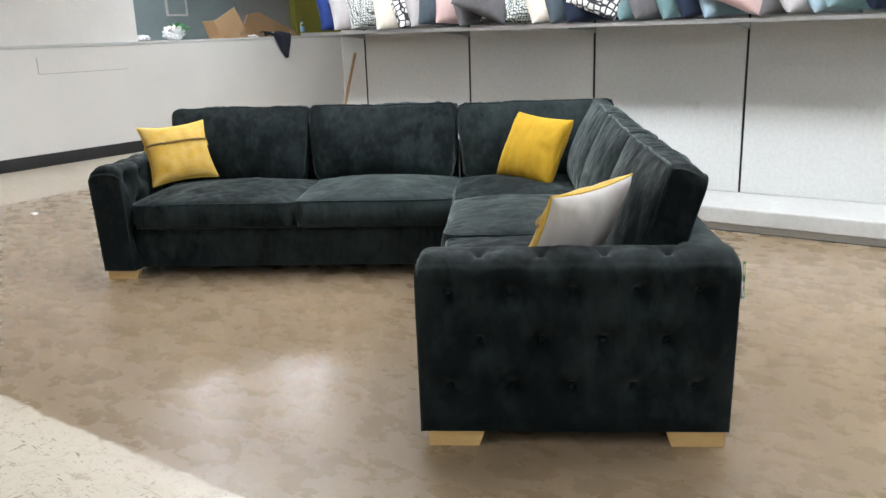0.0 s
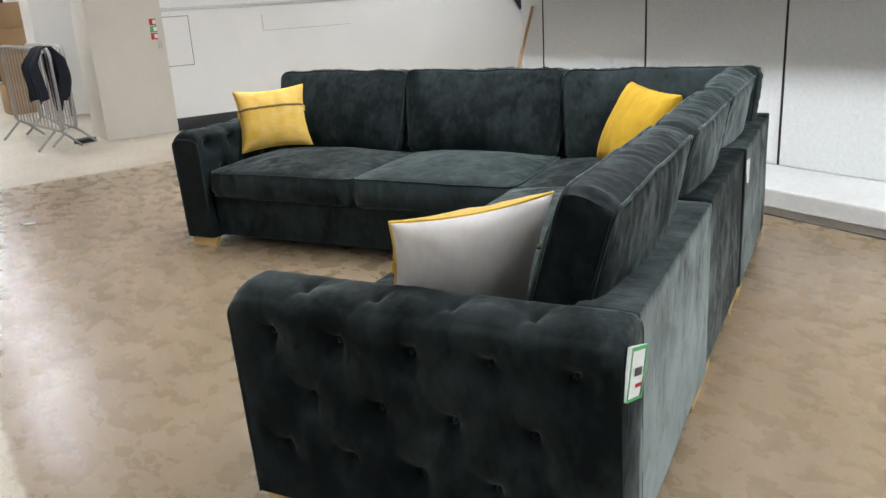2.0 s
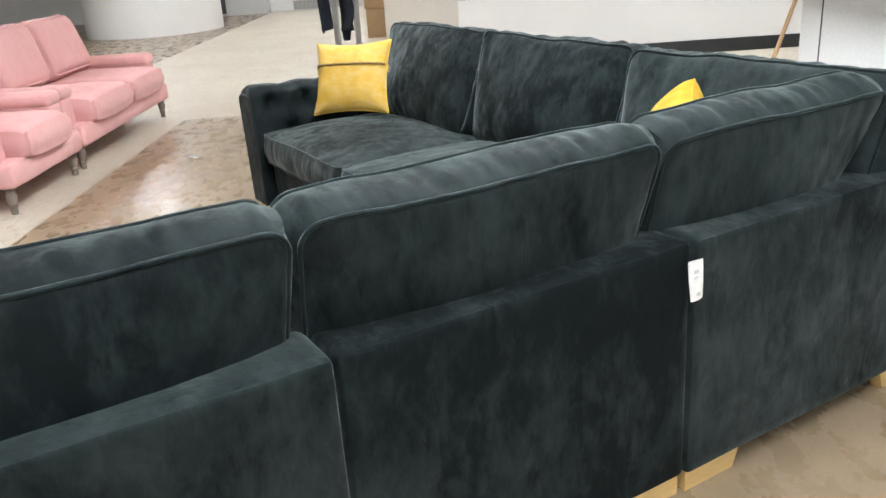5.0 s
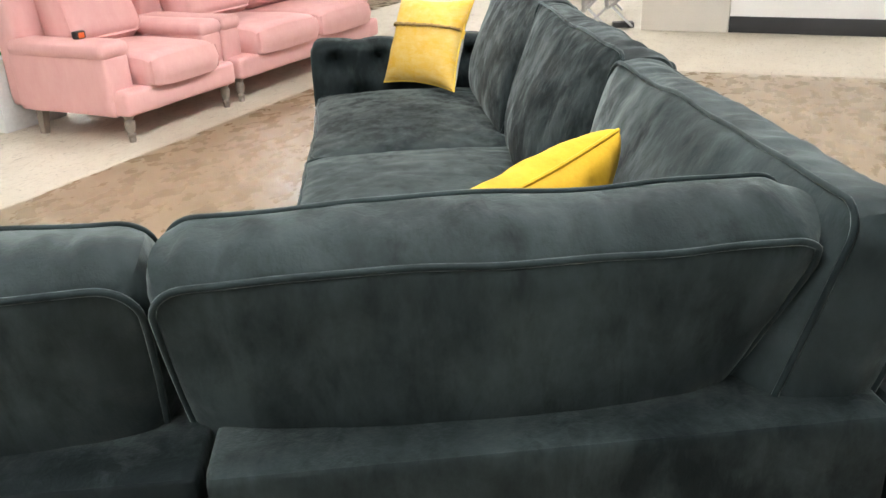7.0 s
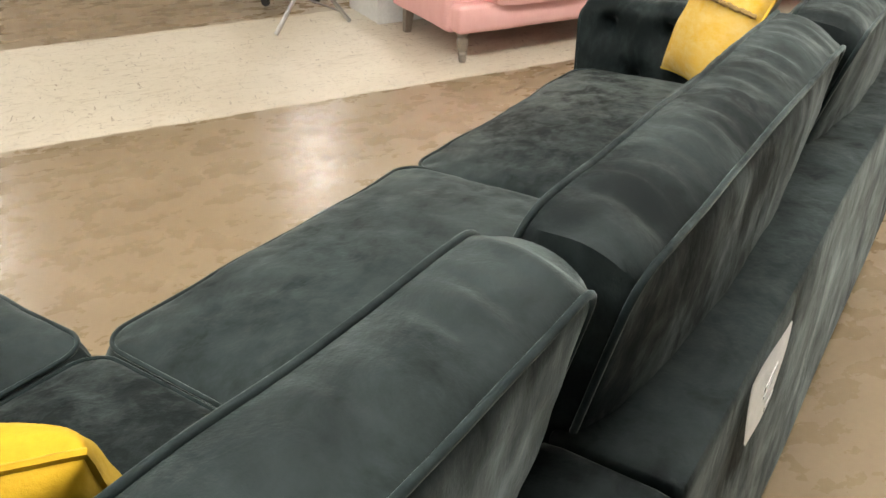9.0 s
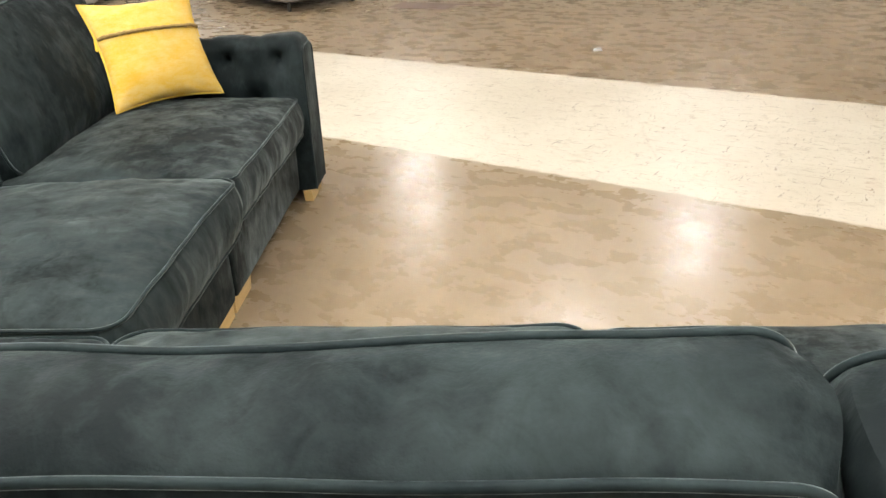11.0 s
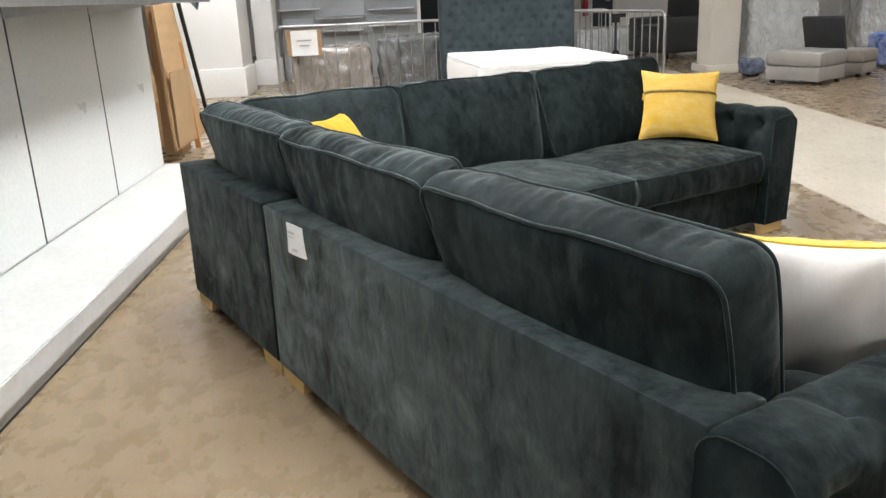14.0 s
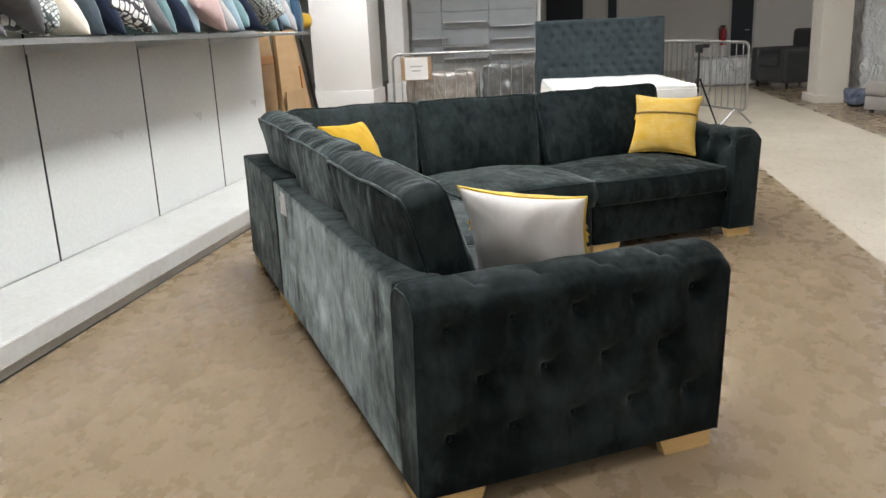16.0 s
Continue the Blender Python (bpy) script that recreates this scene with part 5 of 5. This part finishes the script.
# ---------- cushions on the display shelf ----------
SHADES = [("royal blue", (0.02, 0.04, 0.16), (0.01, 0.02, 0.09)), ("silver grey", (0.42, 0.40, 0.40), (0.33, 0.31, 0.31)), ("black and white patterned", (0.75, 0.74, 0.71), (0.03, 0.03, 0.035)),
          ("cream", (0.72, 0.66, 0.57), (0.62, 0.56, 0.47)), ("slate", (0.07, 0.09, 0.105), (0.045, 0.06, 0.075)), ("blush", (0.50, 0.36, 0.34), (0.43, 0.30, 0.29)),
          ("charcoal", (0.13, 0.125, 0.13), (0.09, 0.085, 0.09)), ("dusty teal", (0.16, 0.25, 0.26), (0.11, 0.18, 0.19)), ("navy", (0.016, 0.024, 0.045), (0.01, 0.014, 0.028)),
          ("pale blue", (0.28, 0.38, 0.43), (0.22, 0.30, 0.35)), ("fine patterned grey", (0.62, 0.63, 0.60), (0.06, 0.075, 0.075))]
SHADE_MATS = []
for nm, a, b in SHADES:
    if "patterned" in nm:
        mt, nt, nd, ln, p = nodes_of(nm.replace(" ", "_") + "_cotton")
        tc = nd.new("ShaderNodeTexCoord")
        vo = nd.new("ShaderNodeTexVoronoi")
        vo.feature = "DISTANCE_TO_EDGE"
        vo.inputs["Scale"].default_value = 48.0 if "fine" in nm else 22.0
        vo.inputs["Randomness"].default_value = 0.35
        ln.new(tc.outputs["Object"], vo.inputs["Vector"])
        ln.new(ramp(nt, vo.outputs["Distance"], [(0.10, b), (0.14, a)]), p.inputs["Base Color"])
        p.inputs["Roughness"].default_value = 0.85
    else:
        mt = velvet(nm.replace(" ", "_") + "_pile", a, b, 0.25, (0.8, 0.85, 0.88), 0.5, 8.0)
    SHADE_MATS.append(mt)
ORDER = [0, 1, 10, 10, 3, 2, 1, 4, 5, 6, 6, 2, 10, 3, 4, 8, 2, 7, 6, 7, 8, 9, 5, 6, 1, 9, 7, 8, 10, 4, 7, 8, 9, 1]
random.seed(21)
for k, c in enumerate(ORDER):
    u = -2.86 + k * (5.24 / (len(ORDER) - 1))
    size = random.uniform(0.40, 0.45)
    # leaning on one another like books, a few tipped over the edge
    tipped = k % 6 == 4 and k > 8
    yaw = random.uniform(42, 66) if k not in (11, 16, 22) else random.uniform(5, 15)
    tilt = random.uniform(24, 38)
    a = radians(tilt)
    roll = random.uniform(-4, 6) if not tipped else random.uniform(20, 30)
    z = 1.372 + size / 2 * (math.cos(a) * (math.cos(radians(roll)) + abs(math.sin(radians(roll))))) * 0.95 + 0.035 * math.sin(a)
    n = random.uniform(0.585, 0.62) - (0.11 if tipped else 0.0)
    m = ROOM @ pose(u, n, z, 0, 0, yaw) @ pose(0, 0, 0, -tilt, 0, 0) @ pose(0, 0, 0, 0, roll, 0)
    pillow(m, SHADES[c][0] + " scatter cushion piled on the glass shelf", SHADE_MATS[c], SHADE_MATS[c], size, size, 0.20, k * 1.7, None, False, "scatter cushions on the shelf", 20, 0.46, 0.07)
m = ROOM @ pose(2.64, 0.52, 1.575, -8, 20, 10)
pillow(m, "steel blue scatter cushion hanging over the shelf's end", velvet("steel_blue_pile", (0.03, 0.07, 0.12), (0.02, 0.05, 0.09), 0.3, (0.6, 0.75, 0.9), 0.5), SHADE_MATS[9], 0.45, 0.45, 0.13, 3.3, None, False, "scatter cushions on the shelf", 14)

# ---------- east side ----------
# leaning boards and mirror back
bd = thing("leaning_mirror", ROOM @ pose(3.55, 1.42, 0, 0, 0, 0), "mirror turned round, plywood back and dark edge", "mirror")
bm = box((0, 0.0, 0.02), (1.15, 0.02, 1.62), 0.003, 1)
part("back", bm, PLY, bd, "stained plywood back", m=Matrix.Rotation(radians(-6), 4, "X"))
for z in (0.35, 1.05):
    part("batten", box((0.02, -0.022, z), (1.13, -0.001, z + 0.09), 0.003, 1), ORANGEWOOD, bd, "pine batten", m=Matrix.Rotation(radians(-6), 4, "X"))
es = thing("easel", ROOM @ pose(4.42, 1.05, 0, 0, 0, 0), "wooden A-frame board with a black rim", "easel")
bm = bmesh.new()
sweep(bm, [(-0.16, 0, 1.42), (0.36, -0.05, 0.0)], 0.022, 4)
part("rim", bm, BLACKMETAL, es, "black edge")
bm = bmesh.new()
sweep(bm, [(-0.12, 0.05, 1.02), (0.0, 0.02, 0.0)], 0.035, 4)
part("leg", bm, ORANGEWOOD, es, "orange pine leg")
part("rail", bar((-0.5, 0.06, 0.18), (0.2, 0.03, 0.18), 0.022, n=4), ORANGEWOOD, es, "pine rail")
bm = bmesh.new()
lo = [bm.verts.new((x, 0.05 - 0.03 * (1.4 - z), z)) for x, z in ((-0.75, 0.10), (0.30, 0.10), (-0.17, 1.4), (-0.75, 1.4))]
hi = [bm.verts.new(v.co + V((0, 0.025, 0))) for v in lo]
bm.faces.new(lo)
bm.faces.new(hi[::-1])
for k in range(4):
    bm.faces.new((lo[k], hi[k], hi[(k + 1) % 4], lo[(k + 1) % 4]))
part("board", bm, PLY, es, "brown hardboard panel", smooth=False)
part("sheet", box((-0.72, -0.004, 0.12), (-0.12, 0.004, 0.78), 0.002, 1), CARD, es, "dull brown card sheet")
st = thing("pouffe", ROOM @ pose(4.40, 1.13, 1.42), "small mustard cushion on top of the board", "cushion")
part("cushion", soft_box((-0.2, -0.16, 0), (0.2, 0.16, 0.17), 0.075, 0.03, 0.01), MUSTARD, st)
part("panel", box((-0.34, 0.0, -1.42), (-0.04, 0.16, -0.001), 0.005), PLY, st, "plywood stand")


def wrapped_seat(m, size, label, material, under=None, seed=0.0):
    ob = thing("wrapped_furniture", m, label, "wrapped furniture", "wrapped stock")
    w, d, h = size
    part("wrapping", soft_box((-w / 2, -d / 2, 0.03), (w / 2, d / 2, h), 0.06, 0.03, 0.035, 7.0, seed), material, ob, "creased clear plastic wrapping")
    part("upholstery", soft_box((-w / 2 + 0.05, -d / 2 + 0.05, 0.0), (w / 2 - 0.05, d / 2 - 0.05, h * 0.62), 0.03, 0.08), under or TAUPE, ob)
    return ob


def wrap(name, c1, c2, k=1.0):
    """Clear film pulled over something: a glossy skin, with glints painted as sharp pale lines along the creases."""
    m, nt, nd, ln, p = nodes_of(name)
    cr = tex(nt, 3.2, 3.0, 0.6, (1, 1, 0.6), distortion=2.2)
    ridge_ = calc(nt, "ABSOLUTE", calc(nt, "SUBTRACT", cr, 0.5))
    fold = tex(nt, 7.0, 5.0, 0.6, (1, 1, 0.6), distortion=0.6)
    # crease glints are put into the base colour as pale lines
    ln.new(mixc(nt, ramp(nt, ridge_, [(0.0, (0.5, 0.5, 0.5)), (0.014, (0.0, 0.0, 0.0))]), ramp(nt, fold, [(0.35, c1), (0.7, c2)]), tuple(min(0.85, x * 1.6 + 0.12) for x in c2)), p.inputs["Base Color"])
    p.inputs["Roughness"].default_value = 0.16
    p.inputs["Coat Weight"].default_value = 0.8
    p.inputs["Coat Roughness"].default_value = 0.06
    n1 = bump(nt, ridge_, min(1.0, 0.55 * k), 0.06 * k)
    ln.new(bump(nt, fold, min(1.0, 0.5 * k), 0.03 * k, n1), p.inputs["Normal"])
    return m


# SHEETING's pale base also carries the white shine of clear film
SHEETING = wrap("shine_toned_sheeting", (0.66, 0.67, 0.68), (0.82, 0.83, 0.84), 2.6)
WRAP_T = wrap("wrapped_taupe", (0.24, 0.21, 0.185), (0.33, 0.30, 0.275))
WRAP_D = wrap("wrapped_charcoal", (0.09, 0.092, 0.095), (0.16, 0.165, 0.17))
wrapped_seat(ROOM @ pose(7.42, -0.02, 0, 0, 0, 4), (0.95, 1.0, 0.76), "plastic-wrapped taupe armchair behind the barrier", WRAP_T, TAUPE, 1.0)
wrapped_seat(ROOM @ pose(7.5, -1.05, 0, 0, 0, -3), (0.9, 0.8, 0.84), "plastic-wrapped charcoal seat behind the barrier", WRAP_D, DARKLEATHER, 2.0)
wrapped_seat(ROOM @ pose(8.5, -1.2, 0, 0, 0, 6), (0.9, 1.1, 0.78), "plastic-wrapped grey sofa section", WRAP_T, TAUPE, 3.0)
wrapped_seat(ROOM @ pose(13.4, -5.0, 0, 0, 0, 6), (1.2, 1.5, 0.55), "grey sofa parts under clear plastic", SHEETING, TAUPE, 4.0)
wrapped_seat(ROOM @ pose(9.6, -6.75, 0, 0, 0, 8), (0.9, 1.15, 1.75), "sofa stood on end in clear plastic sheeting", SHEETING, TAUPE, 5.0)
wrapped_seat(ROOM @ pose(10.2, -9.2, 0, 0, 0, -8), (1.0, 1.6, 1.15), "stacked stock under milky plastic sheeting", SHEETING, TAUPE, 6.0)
wrapped_seat(ROOM @ pose(8.7, -8.3, 0, 0, 0, 14), (0.5, 0.6, 0.5), "blue plastic-wrapped parcel on the floor", plain("blue_wrap", (0.03, 0.10, 0.45), (0.5, 0.55, 0.65), 9.0, 0.15, relief=0.9, grain=18.0), TAUPE, 7.0)
wrapped_seat(ROOM @ pose(8.25, -5.95, 0, 0, 0, 0), (0.3, 0.3, 0.26), "crumpled dark blue plastic bag on the floor", plain("dark_blue_bag", (0.04, 0.055, 0.11), (0.25, 0.28, 0.35), 12.0, 0.15, relief=0.9, grain=20.0), NAVYCLOTH, 8.0)


def ottoman(m, w, d, h, material, label, feet=True):
    ob = thing("ottoman", m, label, "ottoman", "ottomans")
    part("base", soft_box((-w / 2, -d / 2, 0.05), (w / 2, d / 2, h * 0.55), 0.02, 0.05), material, ob)
    part("seat", soft_box((-w / 2 - 0.01, -d / 2 - 0.01, h * 0.56), (w / 2 + 0.01, d / 2 + 0.01, h), 0.04, 0.04, 0.005, 5.0, 2.0, (0, 0, 0.01)), material, ob)
    for x in (-1, 1):
        for y in (-1, 1):
            part("foot", box((x * (w / 2 - 0.07) - 0.025, y * (d / 2 - 0.07) - 0.025, 0), (x * (w / 2 - 0.07) + 0.025, y * (d / 2 - 0.07) + 0.025, 0.049), 0.003, 1), DARKLEG, ob)
    return ob


ottoman(ROOM @ pose(7.2, -6.25, 0, 0, 0, 35), 0.75, 0.65, 0.42, GREYLEATHER, "grey faux leather storage ottoman")
ottoman(ROOM @ pose(7.75, -7.1, 0, 0, 0, 40), 0.6, 0.5, 0.36, TAUPE, "taupe fabric footstool beside plastic sheeting")
lidded = thing("storage_ottoman", ROOM @ pose(7.9, -6.9, 0.36, 0, 0, 40), "open dark lid of a storage ottoman", "ottoman lid")
part("lid", box((-0.28, 0.05, 0.0), (0.28, 0.13, 0.52), 0.02), DARKLEATHER, lidded, m=Matrix.Rotation(radians(-22), 4, "X"))


def plain_sofa(m, width, material, label, name="stock_sofa"):
    ob = thing(name, m, label, "sofa")
    part("base", soft_box((0, -0.9, 0.09), (width, 0, 0.34), 0.03, 0.07), material, ob)
    for x in (0.0, width - 0.2):
        part("arm", soft_box((x, -0.9, 0.09), (x + 0.2, 0.01, 0.60), 0.04, 0.06), material, ob)
    part("backrest", soft_box((0.01, -0.92, 0.09), (width - 0.01, -0.68, 0.86), 0.05, 0.06), material, ob)
    k = max(1, round((width - 0.4) / 0.7))
    w = (width - 0.4) / k
    for i in range(k):
        part("seat_cushion", soft_box((0.2 + i * w + 0.004, -0.68, 0.342), (0.2 + (i + 1) * w - 0.004, 0.02, 0.48), 0.04, 0.05, 0.004, 5.0, i, (0, 0, 0.02)), material, ob)
    for x in (0.08, width - 0.08):
        for y in (-0.82, -0.08):
            part("leg", bar((x, y, 0.09), (x, y, 0.0), 0.025, 0.018), DARKLEG, ob)


plain_sofa(ROOM @ pose(5.7, -8.0, 0, 0, 0, 162), 1.9, TAUPE, "taupe fabric sofa with a dark base")
plain_sofa(ROOM @ pose(11.5, -5.7, 0, 0, 0, 20) @ Matrix.Scale(1.25, 4), 0.95, DARKLEATHER, "charcoal faux leather recliner chair", "recliner_chair")

# bed
bed = thing("bed", ROOM @ pose(6.55, -2.24, 0, 0, 0, 97), "divan bed with a tall buttoned slate headboard", "bed")
# x across, y towards its head being -y
W = 0.78
part("divan", soft_box((-W, 0.02, 0.05), (W, 2.0, 0.36), 0.02, 0.08), SLATE, bed)
f = cushion_shape(1.54, 1.98, 0.24, 0.012, 0.004, 0.06, 40.0, 0.004)
mm = Matrix.Translation((0, 1.01, 0.485)) @ Matrix.Rotation(radians(-90), 4, "X")
mt = part("mattress", cube_skin((26, 6, 32), f), MATTRESS, bed, "white quilted mattress", m=mm)
for sy in (-1, 1):
    part("piping", pipe(outline(f, sy, 26, 32), 0.009, 6, True), MATTRESS, mt, m=mm)
topper = soft_box((-0.76, 0.03, 0.602), (0.76, 1.97, 0.655), 0.025, 0.035, 0.008, 8.0, 4.0)
part("topper", topper, MATTRESS, bed, "white quilted mattress topper")


def headboard():
    bm = bmesh.new()
    nx, nz = 140, 112
    w, z0, z1 = 0.83, 0.05, 1.39
    tf = [(x, z) for r in range(7) for z in [0.70 + r * 0.1] for x in ([-0.72 + 0.16 * k for k in range(10)] if r % 2 == 0 else [-0.64 + 0.16 * k for k in range(9)])]
    g = []
    for i in range(nx + 1):
        row = []
        for j in range(nz + 1):
            x, z = -w + 2 * w * i / nx, z0 + (z1 - z0) * j / nz
            e = min(x + w, w - x, z1 - z)
            best = min(math.hypot(x - a, z - b) for a, b in tf)
            d = 0.03 * min(1, e / 0.03) ** 0.5 + 0.014 * (1 - math.exp(-(best / 0.06) ** 2)) - 0.030 * math.exp(-(best / 0.024) ** 1.4)
            row.append(bm.verts.new((x, d, z)))
        g.append(row)
    for i in range(nx):
        for j in range(nz):
            bm.faces.new((g[i][j], g[i][j + 1], g[i + 1][j + 1], g[i + 1][j]))
    quad_box(bm, (-w, -0.09, z0), (w, -0.0105, z1), 0.01, 2)
    return bm


part("headboard", headboard(), SLATE, bed, "buttoned slate plush headboard")
for x in (-0.6, 0.6):
    for y in (0.15, 1.85):
        part("foot", bar((x, y, 0.05), (x, y, 0.0), 0.025), DARKLEG, bed)

# camera tripod
tp = thing("tripod", ROOM @ pose(6.0, -3.42, 0, 0, 0, 30), "black photographic tripod with a bracket on top", "tripod")
for k in range(3):
    a = 2 * math.pi * k / 3
    part("leg", bar((0.02 * math.cos(a), 0.02 * math.sin(a), 0.62), (0.26 * math.cos(a), 0.26 * math.sin(a), 0.0), 0.013, 0.009), BLACKMETAL, tp)
part("column", bar((0, 0, 0.45), (0, 0, 0.95), 0.014), BLACKMETAL, tp)
part("head", box((-0.035, -0.035, 0.93), (0.035, 0.035, 1.0), 0.01), BLACKMETAL, tp)
part("bracket", box((-0.02, -0.14, 0.985), (0.02, 0.05, 1.03), 0.006), BLACKMETAL, tp)

# slatted shop fitting with shelf arms
sl = thing("slatwall_unit", ROOM @ pose(11.2, 0, 0), "grey slatted display panel with metal shelf arms", "display panel")
part("board", box((0.03, -1.2, 0), (0.10, 1.18, 2.6), 0.004), SLAT, sl)
for k in range(8):
    z = 0.12 + k * 0.31
    for y0, y1 in ((-1.19, -0.305), (-0.295, 0.59), (0.60, 1.17)):
        part("slat", box((0.0, y0, z), (0.029, y1, z + 0.302), 0.004, 1), SLAT, sl)
for y, zs in ((-0.75, (0.86, 1.13, 1.36)), (0.15, (0.80, 1.02, 1.46)), (0.88, (0.92, 1.18))):
    for z in zs:
        part("shelf_arm", box((-0.20, y - 0.40, z), (-0.001, y + 0.40, z + 0.022), 0.003, 1), ALU, sl, "thin metal shelf arm")
part("end_trim", box((-0.02, -1.26, 0), (0.12, -1.201, 2.6), 0.004), GLOSSWHITE, sl, "white end trim")

# dark doorways and notices on the far east wall
for n0, n1, nm in ((-2.05, -1.05, "door_2"), (-2.95, -2.72, "door_3"), (-6.5, -5.95, "door_4")):
    d = thing(nm, ROOM @ pose(U1 - 0.001, (n0 + n1) / 2, 0), "dark navy painted door in a white wall", "door", kind="structure")
    w = (n1 - n0) / 2
    part("leaf", box((-0.045, -w, 0.01), (0.0, w, 2.1), 0.004), plain("dark_navy_paint", (0.02, 0.026, 0.036), rough=0.5), d)
    part("architrave", boxes(((-0.05, -w - 0.06, 0), (0, -w - 0.002, 2.16)), ((-0.05, w + 0.002, 0), (0, w + 0.06, 2.16)), ((-0.05, -w, 2.102), (0, w, 2.16))), GLOSSWHITE, d)
    part("handle", bar((-0.09, -w + 0.08, 1.0), (-0.09, -w + 0.2, 1.0), 0.01), ALU, d)

# scraps on the floor
random.seed(5)
for u, n, c in ((-3.45, -3.14, PAPER), (-4.4, -1.6, PAPER), (0.65, -5.99, PAPER), (5.6, -6.9, PAPER)):
    bm = bmesh.new()
    vs = [bm.verts.new((0.05 * x + random.uniform(-0.01, 0.01), 0.03 * y + random.uniform(-0.01, 0.01), 0.004 + 0.006 * random.random())) for x, y in ((-1, -1), (0, -1.2), (1, -1), (1, 1), (0, 0.9), (-1, 1))]
    bm.faces.new(vs)
    sc = solid("paper_scrap", bm, c, ROOM @ pose(u, n, 0.0, 0, 0, random.uniform(0, 180)), "small white paper scrap on the floor", "paper")
    sc.modifiers.new("thickness", "SOLIDIFY").thickness = 0.002
mk = bmesh.new()
quad_box(mk, (-0.55, -0.05, 0.0006), (0.55, 0.05, 0.0025))
quad_box(mk, (-0.1, 0.05, 0.0006), (0.55, 0.28, 0.0024))
solid("floor_mark", mk, plain("brown_adhesive_stain", (0.13, 0.075, 0.055), (0.17, 0.10, 0.075), 8.0, 0.5), ROOM @ pose(2.85, -7.45, 0, 0, 0, 8), "dark brown adhesive patch on the concrete floor", "stain", smooth=False)
